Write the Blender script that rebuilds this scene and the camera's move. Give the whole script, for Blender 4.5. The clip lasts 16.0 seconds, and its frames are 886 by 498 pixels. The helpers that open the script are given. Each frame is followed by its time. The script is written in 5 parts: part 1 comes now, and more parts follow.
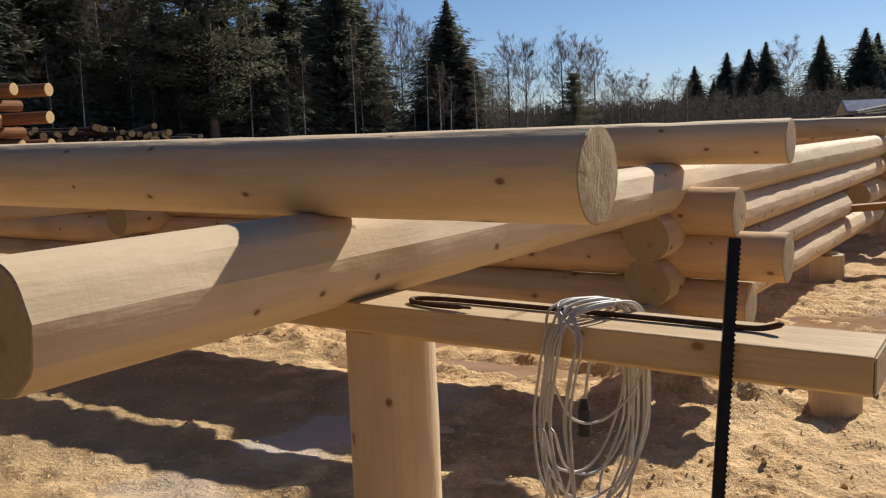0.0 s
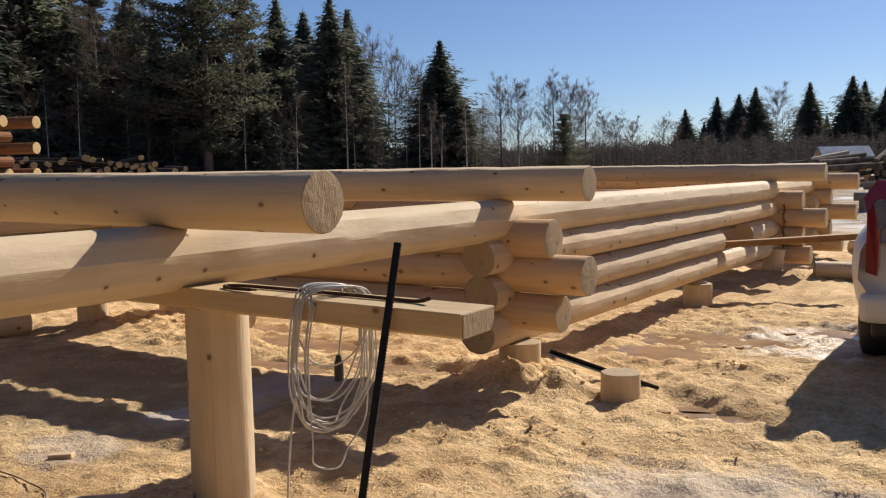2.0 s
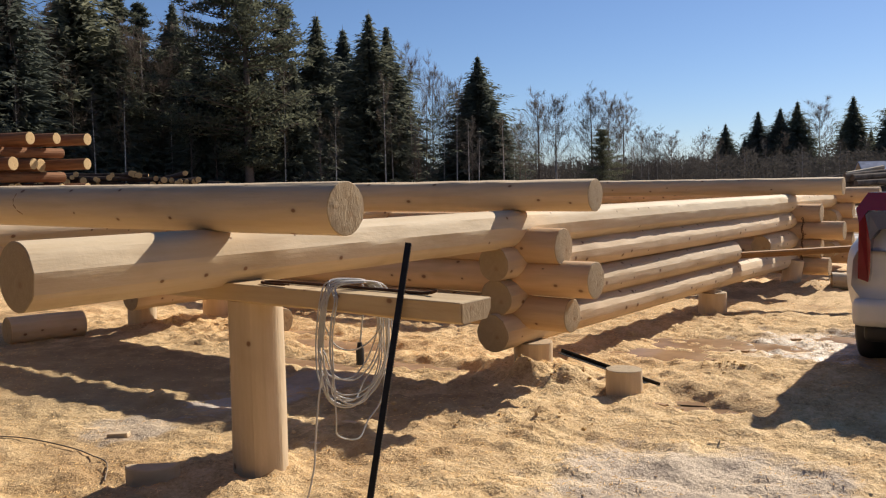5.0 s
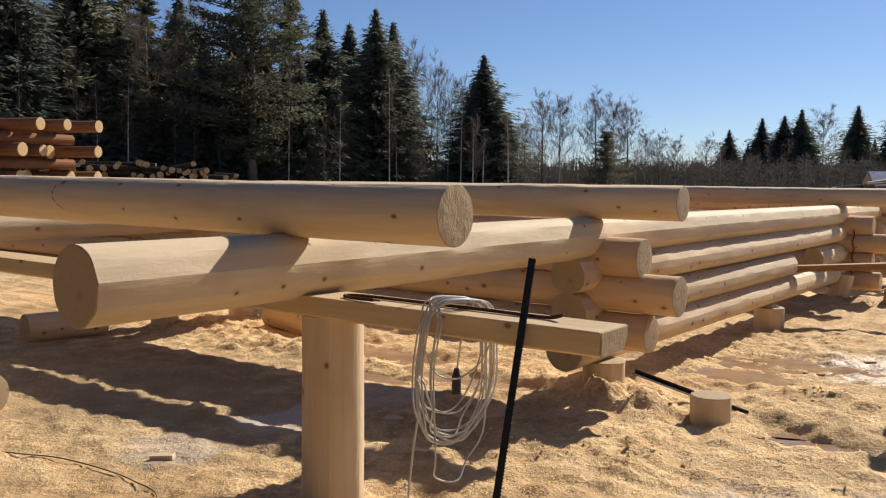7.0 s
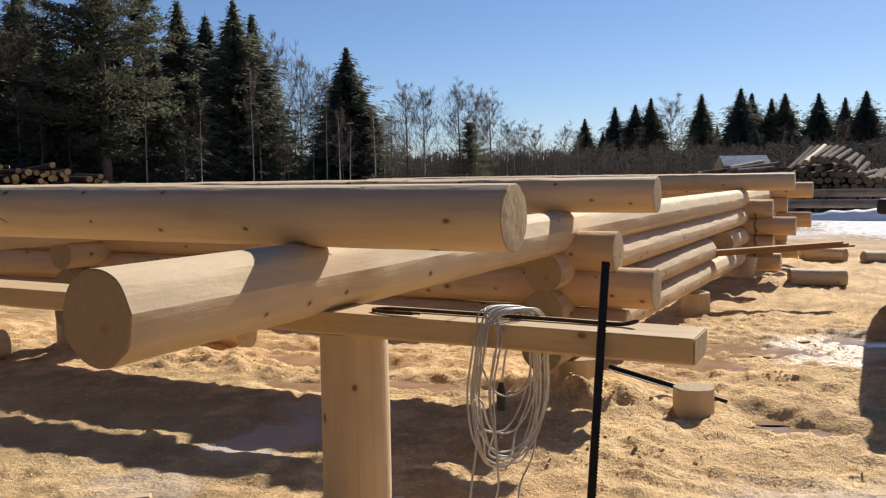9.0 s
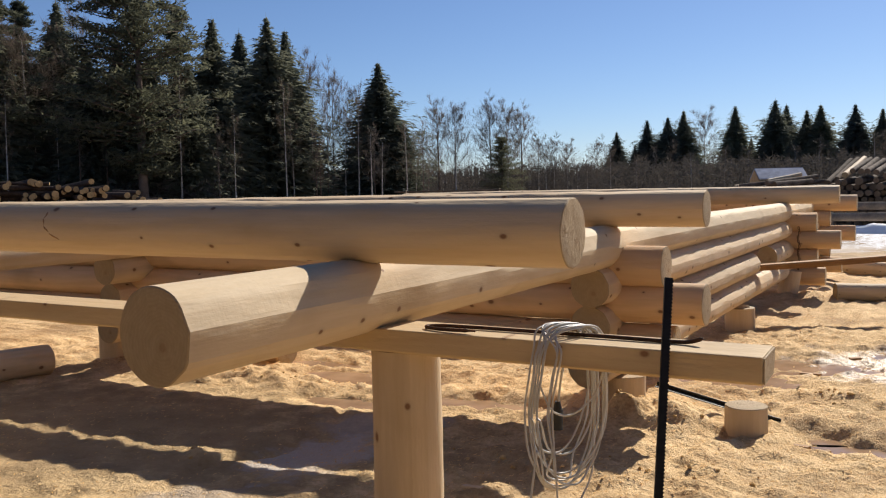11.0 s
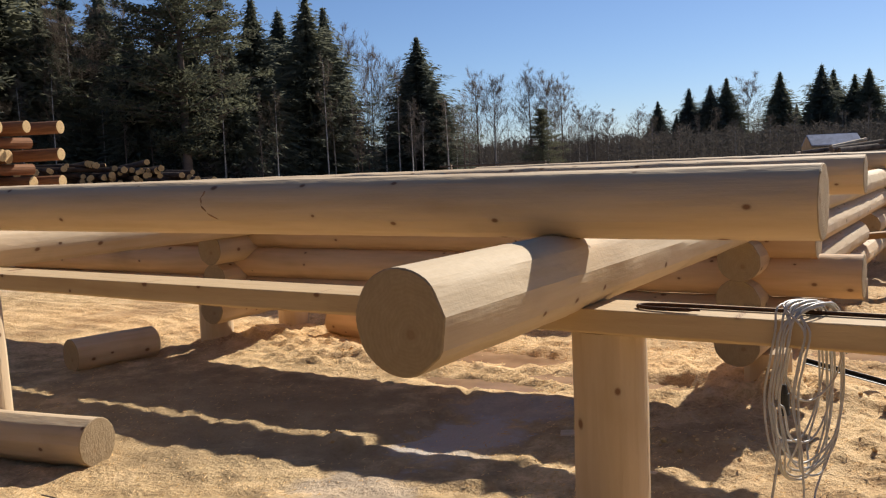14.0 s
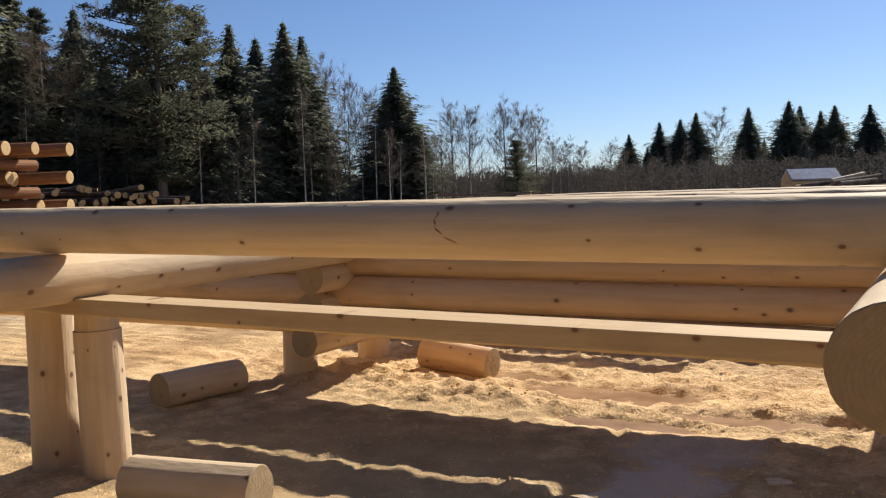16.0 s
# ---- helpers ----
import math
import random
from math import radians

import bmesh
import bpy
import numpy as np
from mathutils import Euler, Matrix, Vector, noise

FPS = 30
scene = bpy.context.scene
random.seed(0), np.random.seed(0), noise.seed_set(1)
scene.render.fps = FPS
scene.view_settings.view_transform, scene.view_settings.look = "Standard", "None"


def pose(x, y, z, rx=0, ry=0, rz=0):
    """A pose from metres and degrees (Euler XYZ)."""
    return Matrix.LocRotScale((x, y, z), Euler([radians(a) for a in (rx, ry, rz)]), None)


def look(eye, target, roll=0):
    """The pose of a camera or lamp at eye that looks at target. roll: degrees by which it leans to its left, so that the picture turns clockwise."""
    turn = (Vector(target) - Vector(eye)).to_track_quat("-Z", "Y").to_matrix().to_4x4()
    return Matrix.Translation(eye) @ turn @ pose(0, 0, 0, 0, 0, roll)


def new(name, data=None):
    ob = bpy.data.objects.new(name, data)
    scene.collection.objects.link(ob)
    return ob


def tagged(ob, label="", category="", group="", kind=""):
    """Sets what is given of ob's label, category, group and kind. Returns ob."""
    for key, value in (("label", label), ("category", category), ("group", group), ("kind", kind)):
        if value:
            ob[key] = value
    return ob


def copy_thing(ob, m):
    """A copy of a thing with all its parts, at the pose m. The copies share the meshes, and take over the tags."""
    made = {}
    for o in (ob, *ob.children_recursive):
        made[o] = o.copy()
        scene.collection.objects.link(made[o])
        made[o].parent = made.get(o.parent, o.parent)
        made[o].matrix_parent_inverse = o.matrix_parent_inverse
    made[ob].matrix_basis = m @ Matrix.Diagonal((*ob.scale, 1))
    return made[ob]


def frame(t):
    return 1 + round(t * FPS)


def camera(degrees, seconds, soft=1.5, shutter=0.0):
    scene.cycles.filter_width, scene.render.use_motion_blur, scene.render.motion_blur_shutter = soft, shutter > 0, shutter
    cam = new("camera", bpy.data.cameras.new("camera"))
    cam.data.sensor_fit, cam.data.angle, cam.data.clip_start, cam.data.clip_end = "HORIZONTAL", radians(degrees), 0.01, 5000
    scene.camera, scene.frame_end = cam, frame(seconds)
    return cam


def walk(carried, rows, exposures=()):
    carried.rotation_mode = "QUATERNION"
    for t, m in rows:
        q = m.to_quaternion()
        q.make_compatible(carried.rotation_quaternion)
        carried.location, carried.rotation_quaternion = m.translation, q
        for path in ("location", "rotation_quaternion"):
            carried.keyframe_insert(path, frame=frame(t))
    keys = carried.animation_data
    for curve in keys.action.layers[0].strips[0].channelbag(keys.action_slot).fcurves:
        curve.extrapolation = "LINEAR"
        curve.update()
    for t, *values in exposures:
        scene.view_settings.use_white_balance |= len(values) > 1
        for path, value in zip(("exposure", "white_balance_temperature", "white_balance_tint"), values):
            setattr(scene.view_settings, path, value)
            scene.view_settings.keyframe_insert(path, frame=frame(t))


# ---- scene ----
cam = camera(54.0, 16.0, 1.2)
PATH = [
    (0, (-0.029, 0.141, 1.563), (-1.132, 1.788, 1.300), -2.25),
    (0.5, (0.317, -0.073, 1.521), (-0.627, 1.661, 1.202), -1.39),
    (1, (0.564, -0.191, 1.558), (-0.368, 1.553, 1.261), 0.01),
    (1.5, (0.969, -0.225, 1.563), (-0.095, 1.451, 1.322), -0.86),
    (2, (1.301, -0.392, 1.559), (0.204, 1.270, 1.379), -1.05),
    (2.5, (1.536, -0.476, 1.534), (0.369, 1.142, 1.390), -1.53),
    (3, (1.753, -0.502, 1.528), (0.495, 1.050, 1.426), -1.90),
    (3.5, (1.823, -0.639, 1.549), (0.582, 0.928, 1.494), -2.11),
    (4, (1.782, -0.741, 1.545), (0.566, 0.844, 1.459), -1.61),
    (4.2, (1.763, -0.738, 1.535), (0.564, 0.859, 1.429), -1.72),
    (6.3, (1.366, -0.804, 1.540), (0.217, 0.825, 1.375), 0.07),
    (6.5, (1.217, -0.724, 1.521), (0.058, 0.898, 1.359), 0.67),
    (7, (1.011, -0.606, 1.568), (-0.155, 1.012, 1.419), 0.57),
    (7.5, (0.801, -0.620, 1.563), (-0.205, 1.101, 1.398), 0.03),
    (8, (0.550, -0.632, 1.569), (-0.347, 1.148, 1.402), -0.99),
    (8.2, (0.483, -0.645, 1.580), (-0.440, 1.119, 1.392), -0.79),
    (10.3, (0.080, -0.753, 1.602), (-0.774, 1.052, 1.488), -1.40),
    (10.5, (0.103, -0.741, 1.601), (-0.805, 1.037, 1.479), -1.49),
    (11, (0.153, -0.690, 1.599), (-0.811, 1.057, 1.467), -1.28),
    (11.5, (0.166, -0.664, 1.593), (-0.814, 1.076, 1.482), -0.98),
    (12, (0.154, -0.663, 1.592), (-0.822, 1.078, 1.470), -1.48),
    (12.5, (0.105, -0.716, 1.598), (-0.904, 1.007, 1.475), -1.97),
    (13, (-0.001, -0.798, 1.596), (-1.006, 0.926, 1.455), -1.47),
    (13.5, (-0.219, -0.805, 1.571), (-1.220, 0.916, 1.383), -0.87),
    (14, (-0.492, -0.798, 1.606), (-1.530, 0.901, 1.418), -2.46),
    (14.5, (-0.810, -0.937, 1.594), (-1.776, 0.808, 1.439), -2.38),
    (15, (-1.106, -0.973, 1.595), (-2.016, 0.804, 1.480), -1.99),
    (15.5, (-1.419, -0.966, 1.615), (-2.401, 0.774, 1.524), -2.07),
    (16, (-1.732, -1.025, 1.605), (-2.705, 0.718, 1.483), -1.78),
]
walk(cam, [(t, look(eye, target, roll)) for t, eye, target, roll in PATH], [(0.0, 0.14), (0.9, 0.32), (1.5, 0.20), (2.5, 0.23), (4.0, 0.27), (11.0, 0.29), (14.0, 0.28), (16.0, 0.40)])

# ---- light ----
SUN = Vector((0.20, 1.48, 1.0)).normalized()
world = bpy.data.worlds.new("sky")
scene.world = world
world.use_nodes = True
wn = world.node_tree.nodes
sky = wn.new("ShaderNodeTexSky")
sky.sky_type, sky.sun_disc = "NISHITA", False
sky.sun_elevation, sky.sun_rotation = math.asin(SUN.z), math.atan2(SUN.x, SUN.y)
sky.altitude, sky.air_density, sky.dust_density, sky.ozone_density = 1200, 1.0, 0.35, 4.0
clear = wn.new("ShaderNodeMix")
clear.data_type, clear.blend_type = "RGBA", "MULTIPLY"
clear.inputs[0].default_value, clear.inputs[7].default_value = 1.0, (0.95, 0.99, 1.13, 1)
world.node_tree.links.new(sky.outputs["Color"], clear.inputs[6])
world.node_tree.links.new(clear.outputs[2], wn["Background"].inputs["Color"])
wn["Background"].inputs["Strength"].default_value = 0.067
sun = new("sun", bpy.data.lights.new("sun", "SUN"))
sun.data.energy, sun.data.angle, sun.data.color = 5.45, radians(0.53), (1.0, 0.92, 0.80)
sun.matrix_world = look((0, 0, 40), Vector((0, 0, 40)) - SUN)


# ---- materials ----
def material(name):
    m = bpy.data.materials.new(name)
    m.use_nodes = True
    return m, m.node_tree, m.node_tree.nodes["Principled BSDF"]


def node(tree, kind, **values):
    n = tree.nodes.new(kind)
    for key, value in values.items():
        n.inputs[key].default_value = value
    return n


def coords(tree, scale=(1, 1, 1), world_space=False):
    if world_space:
        src = tree.nodes.new("ShaderNodeNewGeometry").outputs["Position"]
    else:
        src = tree.nodes.new("ShaderNodeTexCoord").outputs["Object"]
    mp = node(tree, "ShaderNodeMapping", Scale=scale)
    tree.links.new(src, mp.inputs["Vector"])
    return mp.outputs["Vector"]


def noise_tex(tree, vec, scale, detail=4.0, rough=0.55):
    n = node(tree, "ShaderNodeTexNoise", Scale=scale, Detail=detail, Roughness=rough)
    tree.links.new(vec, n.inputs["Vector"])
    return n.outputs["Fac"]


def ramp(tree, fac, stops):
    r = tree.nodes.new("ShaderNodeValToRGB")
    e = r.color_ramp.elements
    while len(e) < len(stops):
        e.new(0.5)
    for el, (p, c) in zip(e, stops):
        el.position, el.color = p, (*c, 1) if len(c) == 3 else c
    tree.links.new(fac, r.inputs["Fac"])
    return r.outputs["Color"]


def mix(tree, fac, a, b, blend="MIX"):
    m = tree.nodes.new("ShaderNodeMix")
    m.data_type, m.blend_type = "RGBA", blend
    for sock, v in ((m.inputs[0], fac), (m.inputs[6], a), (m.inputs[7], b)):
        if isinstance(v, (int, float)):
            sock.default_value = v
        elif isinstance(v, tuple):
            sock.default_value = (*v, 1)
        else:
            tree.links.new(v, sock)
    return m.outputs[2]


def math_node(tree, op, a, b=0.0, c=0.0):
    m = tree.nodes.new("ShaderNodeMath")
    m.operation = op
    for sock, v in zip(m.inputs, (a, b, c)):
        if isinstance(v, (int, float)):
            sock.default_value = v
        else:
            tree.links.new(v, sock)
    return m.outputs[0]


def bump(tree, bsdf, height, strength, distance):
    b = node(tree, "ShaderNodeBump", Strength=strength, Distance=distance)
    tree.links.new(height, b.inputs["Height"])
    tree.links.new(b.outputs["Normal"], bsdf.inputs["Normal"])


def object_random(tree):
    return tree.nodes.new("ShaderNodeObjectInfo").outputs["Random"]


def peeled_wood(name, light, dark, knot=(0.19, 0.09, 0.045), knots=5.6, stain=(0.30, 0.20, 0.11), rough_cut=False):
    """Fresh peeled pine with grain along the object's x axis, knots, drawknife marks and a few stains."""
    m, t, bs = material(name)
    obj = coords(t)
    along = coords(t, (1.2, 14, 14))
    fine = coords(t, (4, 90, 90))
    grain = noise_tex(t, along, 1.5, 5)
    fib = noise_tex(t, fine, 1.0, 3)
    broad = noise_tex(t, obj, 1.3, 3)
    base = ramp(t, grain, [(0.25, dark), (0.55, light), (0.8, tuple(min(1, c * 1.1) for c in light))])
    base = mix(t, math_node(t, "MULTIPLY", fib, 0.35), base, dark)
    base = mix(t, ramp(t, broad, [(0.56, (0, 0, 0)), (0.78, (0.55, 0.55, 0.55))]), base, stain)
    rnd = object_random(t)
    tint = ramp(t, rnd, [(0.0, (0.90, 0.88, 0.84)), (1.0, (1.05, 1.0, 0.94))])
    base = mix(t, 1.0, base, tint, "MULTIPLY")
    # knots sit on the round of the log, at random along and round it
    p = t.nodes.new("ShaderNodeSeparateXYZ")
    t.links.new(obj, p.inputs[0])
    q = t.nodes.new("ShaderNodeCombineXYZ")
    t.links.new(math_node(t, "ADD", math_node(t, "MULTIPLY", p.outputs[0], 0.8), math_node(t, "MULTIPLY", rnd, 37.0)), q.inputs[0])
    t.links.new(math_node(t, "MULTIPLY", math_node(t, "ARCTAN2", p.outputs[2], p.outputs[1]), 0.14), q.inputs[1])
    v = node(t, "ShaderNodeTexVoronoi", Scale=knots)
    v.voronoi_dimensions = "2D"
    t.links.new(q.outputs[0], v.inputs["Vector"])
    cell = t.nodes.new("ShaderNodeSeparateColor")
    t.links.new(v.outputs["Color"], cell.inputs[0])
    kept = math_node(t, "MULTIPLY", math_node(t, "GREATER_THAN", cell.outputs[1], 0.82 if rough_cut else 0.55), math_node(t, "MULTIPLY_ADD", cell.outputs[0], 0.75, 0.25))
    size = math_node(t, "DIVIDE", v.outputs["Distance"], math_node(t, "ADD", kept, 0.001))
    core = ramp(t, size, [(0.06, (0.9, 0.9, 0.9)), (0.125, (0, 0, 0))])
    halo = ramp(t, size, [(0.07, (0.4, 0.4, 0.4)), (0.26, (0, 0, 0))])
    base = mix(t, halo, base, tuple(c * 0.6 for c in light))
    base = mix(t, core, base, knot)
    t.links.new(base, bs.inputs["Base Color"])
    bs.inputs["Roughness"].default_value = 0.72
    bs.inputs["Specular IOR Level"].default_value = 0.22
    chips = noise_tex(t, coords(t, (7, 16, 16)), 1.6, 4)
    h = math_node(t, "ADD", math_node(t, "MULTIPLY", fib, 0.35), chips)
    if rough_cut:
        strokes = noise_tex(t, coords(t, (75, 9, 9)), 1.0, 2)
        where = ramp(t, noise_tex(t, coords(t, (2.5, 7, 7)), 1.0, 2), [(0.46, (0, 0, 0)), (0.60, (1, 1, 1))])
        h = math_node(t, "ADD", h, math_node(t, "MULTIPLY", math_node(t, "MULTIPLY", strokes, where), 0.14))
    bump(t, bs, h, 0.45 if not rough_cut else 0.4, 0.009 if not rough_cut else 0.008)
    return m


def end_grain(name, light, dark, rings=85.0):
    m, t, bs = material(name)
    p = t.nodes.new("ShaderNodeSeparateXYZ")
    warped = mix(t, 0.06, coords(t), noise_color(t, 9.0))
    t.links.new(warped, p.inputs[0])
    rr = math_node(t, "SQRT", math_node(t, "ADD", math_node(t, "POWER", p.outputs[1], 2.0), math_node(t, "POWER", p.outputs[2], 2.0)))
    wave = math_node(t, "SINE", math_node(t, "MULTIPLY", rr, rings * 6.283))
    ringc = ramp(t, math_node(t, "MULTIPLY_ADD", wave, 0.5, 0.5), [(0.2, dark), (0.75, light)])
    rough = noise_tex(t, coords(t, (20, 60, 26)), 1.4, 5, 0.7)
    base = mix(t, ramp(t, rough, [(0.34, (0.5, 0.5, 0.5)), (0.60, (0, 0, 0))]), ringc, tuple(c * 0.6 for c in dark))
    base = mix(t, 0.66, base, ramp(t, noise_tex(t, coords(t, (14, 30, 30)), 1.0, 4, 0.65), [(0.3, dark), (0.7, light)]))
    heart = ramp(t, rr, [(0.006, (0.5, 0.5, 0.5)), (0.02, (0, 0, 0))])
    base = mix(t, heart, base, (0.22, 0.11, 0.04))
    t.links.new(base, bs.inputs["Base Color"])
    bs.inputs["Roughness"].default_value = 0.8
    bump(t, bs, rough, 0.7, 0.008)
    return m


def noise_color(tree, scale):
    n = node(tree, "ShaderNodeTexNoise", Scale=scale, Detail=3.0)
    tree.links.new(coords(tree), n.inputs["Vector"])
    return n.outputs["Color"]


def plain(name, color, rough=0.6, metal=0.0, spread=0.25, scale=8.0, coat=0.0, bumps=0.0):
    """A surface with grain and stains at two scales round one colour."""
    m, t, bs = material(name)
    a = noise_tex(t, coords(t), scale, 4)
    b = noise_tex(t, coords(t), scale * 9, 3)
    f = math_node(t, "MULTIPLY_ADD", b, 0.35, math_node(t, "MULTIPLY", a, 0.65))
    lo, hi = tuple(c * (1 - spread) for c in color), tuple(min(1, c * (1 + spread)) for c in color)
    t.links.new(ramp(t, f, [(0.3, lo), (0.7, hi)]), bs.inputs["Base Color"])
    bs.inputs["Roughness"].default_value = rough
    bs.inputs["Metallic"].default_value = metal
    bs.inputs["Specular IOR Level"].default_value = 0.12 if rough > 0.75 else 0.5
    bs.inputs["Coat Weight"].default_value = coat
    if bumps:
        bump(t, bs, f, 0.5, bumps)
    return m


def foliage(name, a, b, rough=0.7, glow=0.5):
    """Needle or twig colour that varies from tuft to tuft and from tree to tree."""
    m, t, bs = material(name)
    g = t.nodes.new("ShaderNodeNewGeometry")
    col = ramp(t, g.outputs["Random Per Island"], [(0.0, a), (1.0, b)])
    col = mix(t, 1.0, col, ramp(t, object_random(t), [(0.0, (0.7, 0.75, 0.8)), (1.0, (1.2, 1.12, 0.95))]), "MULTIPLY")
    t.links.new(col, bs.inputs["Base Color"])
    bs.inputs["Roughness"].default_value = rough
    bs.inputs["Specular IOR Level"].default_value = 0.05
    if glow:
        tl = t.nodes.new("ShaderNodeBsdfTranslucent")
        t.links.new(col, tl.inputs["Color"])
        both = t.nodes.new("ShaderNodeMixShader")
        both.inputs[0].default_value = glow
        t.links.new(bs.outputs[0], both.inputs[1])
        t.links.new(tl.outputs[0], both.inputs[2])
        t.links.new(both.outputs[0], t.nodes["Material Output"].inputs["Surface"])
    return m


def ground_material():
    m, t, bs = material("sawdust_ground")
    w = coords(t, world_space=True)
    big = noise_tex(t, w, 0.95, 4)
    mid = noise_tex(t, w, 4.5, 5, 0.62)
    fine = noise_tex(t, w, 38.0, 4, 0.7)
    fib = noise_tex(t, coords(t, (26, 9, 20), True), 2.2, 4, 0.7)
    f = math_node(t, "MULTIPLY_ADD", fine, 0.48, math_node(t, "MULTIPLY", mid, 0.52))
    saw = ramp(t, f, [(0.30, (0.25, 0.125, 0.045)), (0.45, (0.60, 0.395, 0.19)), (0.60, (0.84, 0.605, 0.33))])
    saw = mix(t, ramp(t, fib, [(0.55, (0, 0, 0)), (0.72, (0.7, 0.7, 0.7))]), saw, (0.76, 0.56, 0.32))
    wet = mix(t, ramp(t, big, [(0.47, (0, 0, 0)), (0.64, (0.62, 0.62, 0.62))]), saw, (0.36, 0.22, 0.105))
    # height tells the damp hollows from the dry crust
    p = t.nodes.new("ShaderNodeSeparateXYZ")
    t.links.new(t.nodes.new("ShaderNodeNewGeometry").outputs["Position"], p.inputs[0])
    low = ramp(t, math_node(t, "MULTIPLY_ADD", p.outputs[2], 8.0, 0.5), [(0.18, (1, 1, 1)), (0.5, (0, 0, 0))])
    near = mix(t, math_node(t, "MULTIPLY", low, 0.55), wet, (0.30, 0.19, 0.10))
    # thin grey ice in the shade beside the frame
    def blob(cx, cy, sx, sy, edge=0.35):
        dx = math_node(t, "MULTIPLY", math_node(t, "SUBTRACT", p.outputs[0], cx), 1 / sx)
        dy = math_node(t, "MULTIPLY", math_node(t, "SUBTRACT", p.outputs[1], cy), 1 / sy)
        d = math_node(t, "SQRT", math_node(t, "ADD", math_node(t, "MULTIPLY", dx, dx), math_node(t, "MULTIPLY", dy, dy)))
        d = math_node(t, "ADD", d, math_node(t, "MULTIPLY_ADD", mid, 1.6, -0.8))
        return ramp(t, d, [(1 - edge, (1, 1, 1)), (1.0, (0, 0, 0))])
    # trampled damp crust, its colour darkened further for the shade lying over it
    near = mix(t, math_node(t, "MULTIPLY", blob(-4.7, 3.2, 3.3, 1.5, 0.5), 0.8), near, mix(t, mid, (0.23, 0.16, 0.08), (0.54, 0.385, 0.205)))
    for cx, cy, sx, sy, k in ((-2.95, 3.35, 0.36, 0.55, 0.75), (-3.05, 2.4, 0.40, 0.3, 0.35), (-2.95, 4.05, 0.5, 0.35, 0.5), (0.35, 3.1, 0.9, 0.8, 0.5), (0.2, 7.4, 1.1, 1.1, 0.42)):
        near = mix(t, math_node(t, "MULTIPLY", blob(cx, cy, sx, sy), k), near, (0.58, 0.52, 0.47))
    ice = math_node(t, "ADD", blob(-2.95, 3.35, 0.36, 0.55), blob(0.15, 7.3, 0.9, 1.1))
    # old snow and trodden mud away from the work place
    far_noise = noise_tex(t, w, 0.16, 5, 0.6)
    dist = math_node(t, "SQRT", math_node(t, "ADD", math_node(t, "POWER", p.outputs[0], 2.0), math_node(t, "POWER", math_node(t, "SUBTRACT", p.outputs[1], 4.0), 2.0)))
    away = ramp(t, math_node(t, "MULTIPLY", dist, 0.02), [(0.23, (0, 0, 0)), (0.42, (1, 1, 1))])
    mud = mix(t, ramp(t, far_noise, [(0.50, (0, 0, 0)), (0.60, (1, 1, 1))]), (0.26, 0.175, 0.10), (0.66, 0.66, 0.68))
    col = mix(t, away, near, mud)
    snow = blob(1.8, 28.0, 4.0, 7.0, 0.2)
    col = mix(t, snow, col, mix(t, ramp(t, mid, [(0.45, (0, 0, 0)), (0.7, (1, 1, 1))]), (0.82, 0.83, 0.86), (0.55, 0.50, 0.44)))
    t.links.new(col, bs.inputs["Base Color"])
    rgh = math_node(t, "SUBTRACT", 0.92, math_node(t, "MULTIPLY", math_node(t, "MINIMUM", ice, 1.0), 0.52))
    t.links.new(rgh, bs.inputs["Roughness"])
    bs.inputs["Specular IOR Level"].default_value = 0.3
    hgt = math_node(t, "ADD", math_node(t, "MULTIPLY", fine, 0.55), math_node(t, "ADD", mid, math_node(t, "MULTIPLY", fib, 0.35)))
    bump(t, bs, hgt, 0.8, 0.036)
    return m


WOOD = peeled_wood("peeled_pine", (0.68, 0.545, 0.385), (0.59, 0.45, 0.295))
WOOD_PINK = peeled_wood("peeled_pine_fresh", (0.67, 0.475, 0.30), (0.57, 0.385, 0.225))
HEWN = peeled_wood("axe_hewn_pine", (0.71, 0.58, 0.41), (0.63, 0.49, 0.32), rough_cut=True)
CHIPS = foliage("wood_shavings", (0.52, 0.32, 0.13), (0.86, 0.64, 0.36), 0.8, 0.0)
PLANK = peeled_wood("sawn_beam", (0.56, 0.43, 0.265), (0.47, 0.34, 0.195), knots=5.5)
GREY_ENDS = end_grain("weathered_end_grain", (0.24, 0.17, 0.11), (0.14, 0.095, 0.06))
STACK_ENDS = end_grain("stack_end_grain", (0.60, 0.42, 0.20), (0.45, 0.28, 0.11))
ENDS = end_grain("cut_end_grain", (0.42, 0.31, 0.185), (0.35, 0.25, 0.138))
STACK = peeled_wood("red_scraped_pine", (0.30, 0.145, 0.068), (0.15, 0.068, 0.034), stain=(0.10, 0.05, 0.03))
BARK = plain("spruce_bark", (0.085, 0.06, 0.045), 0.9, spread=0.5, scale=5, bumps=0.02)
BARK_GREY = plain("grey_bark", (0.13, 0.10, 0.08), 0.9, spread=0.75, scale=3, bumps=0.02)
TRUNK = plain("trunk_bark", (0.13, 0.098, 0.08), 0.9, spread=0.5, scale=2)
BIRCH_BARK = plain("birch_bark", (0.42, 0.39, 0.36), 0.8, spread=0.6, scale=1.5)
NEEDLE = foliage("spruce_needles", (0.140, 0.154, 0.128), (0.200, 0.212, 0.165), glow=0.55)
PINE_NEEDLE = foliage("pine_needles", (0.098, 0.107, 0.083), (0.140, 0.148, 0.104))
TWIG = foliage("bare_twigs", (0.12, 0.10, 0.09), (0.22, 0.185, 0.168), glow=0.3)
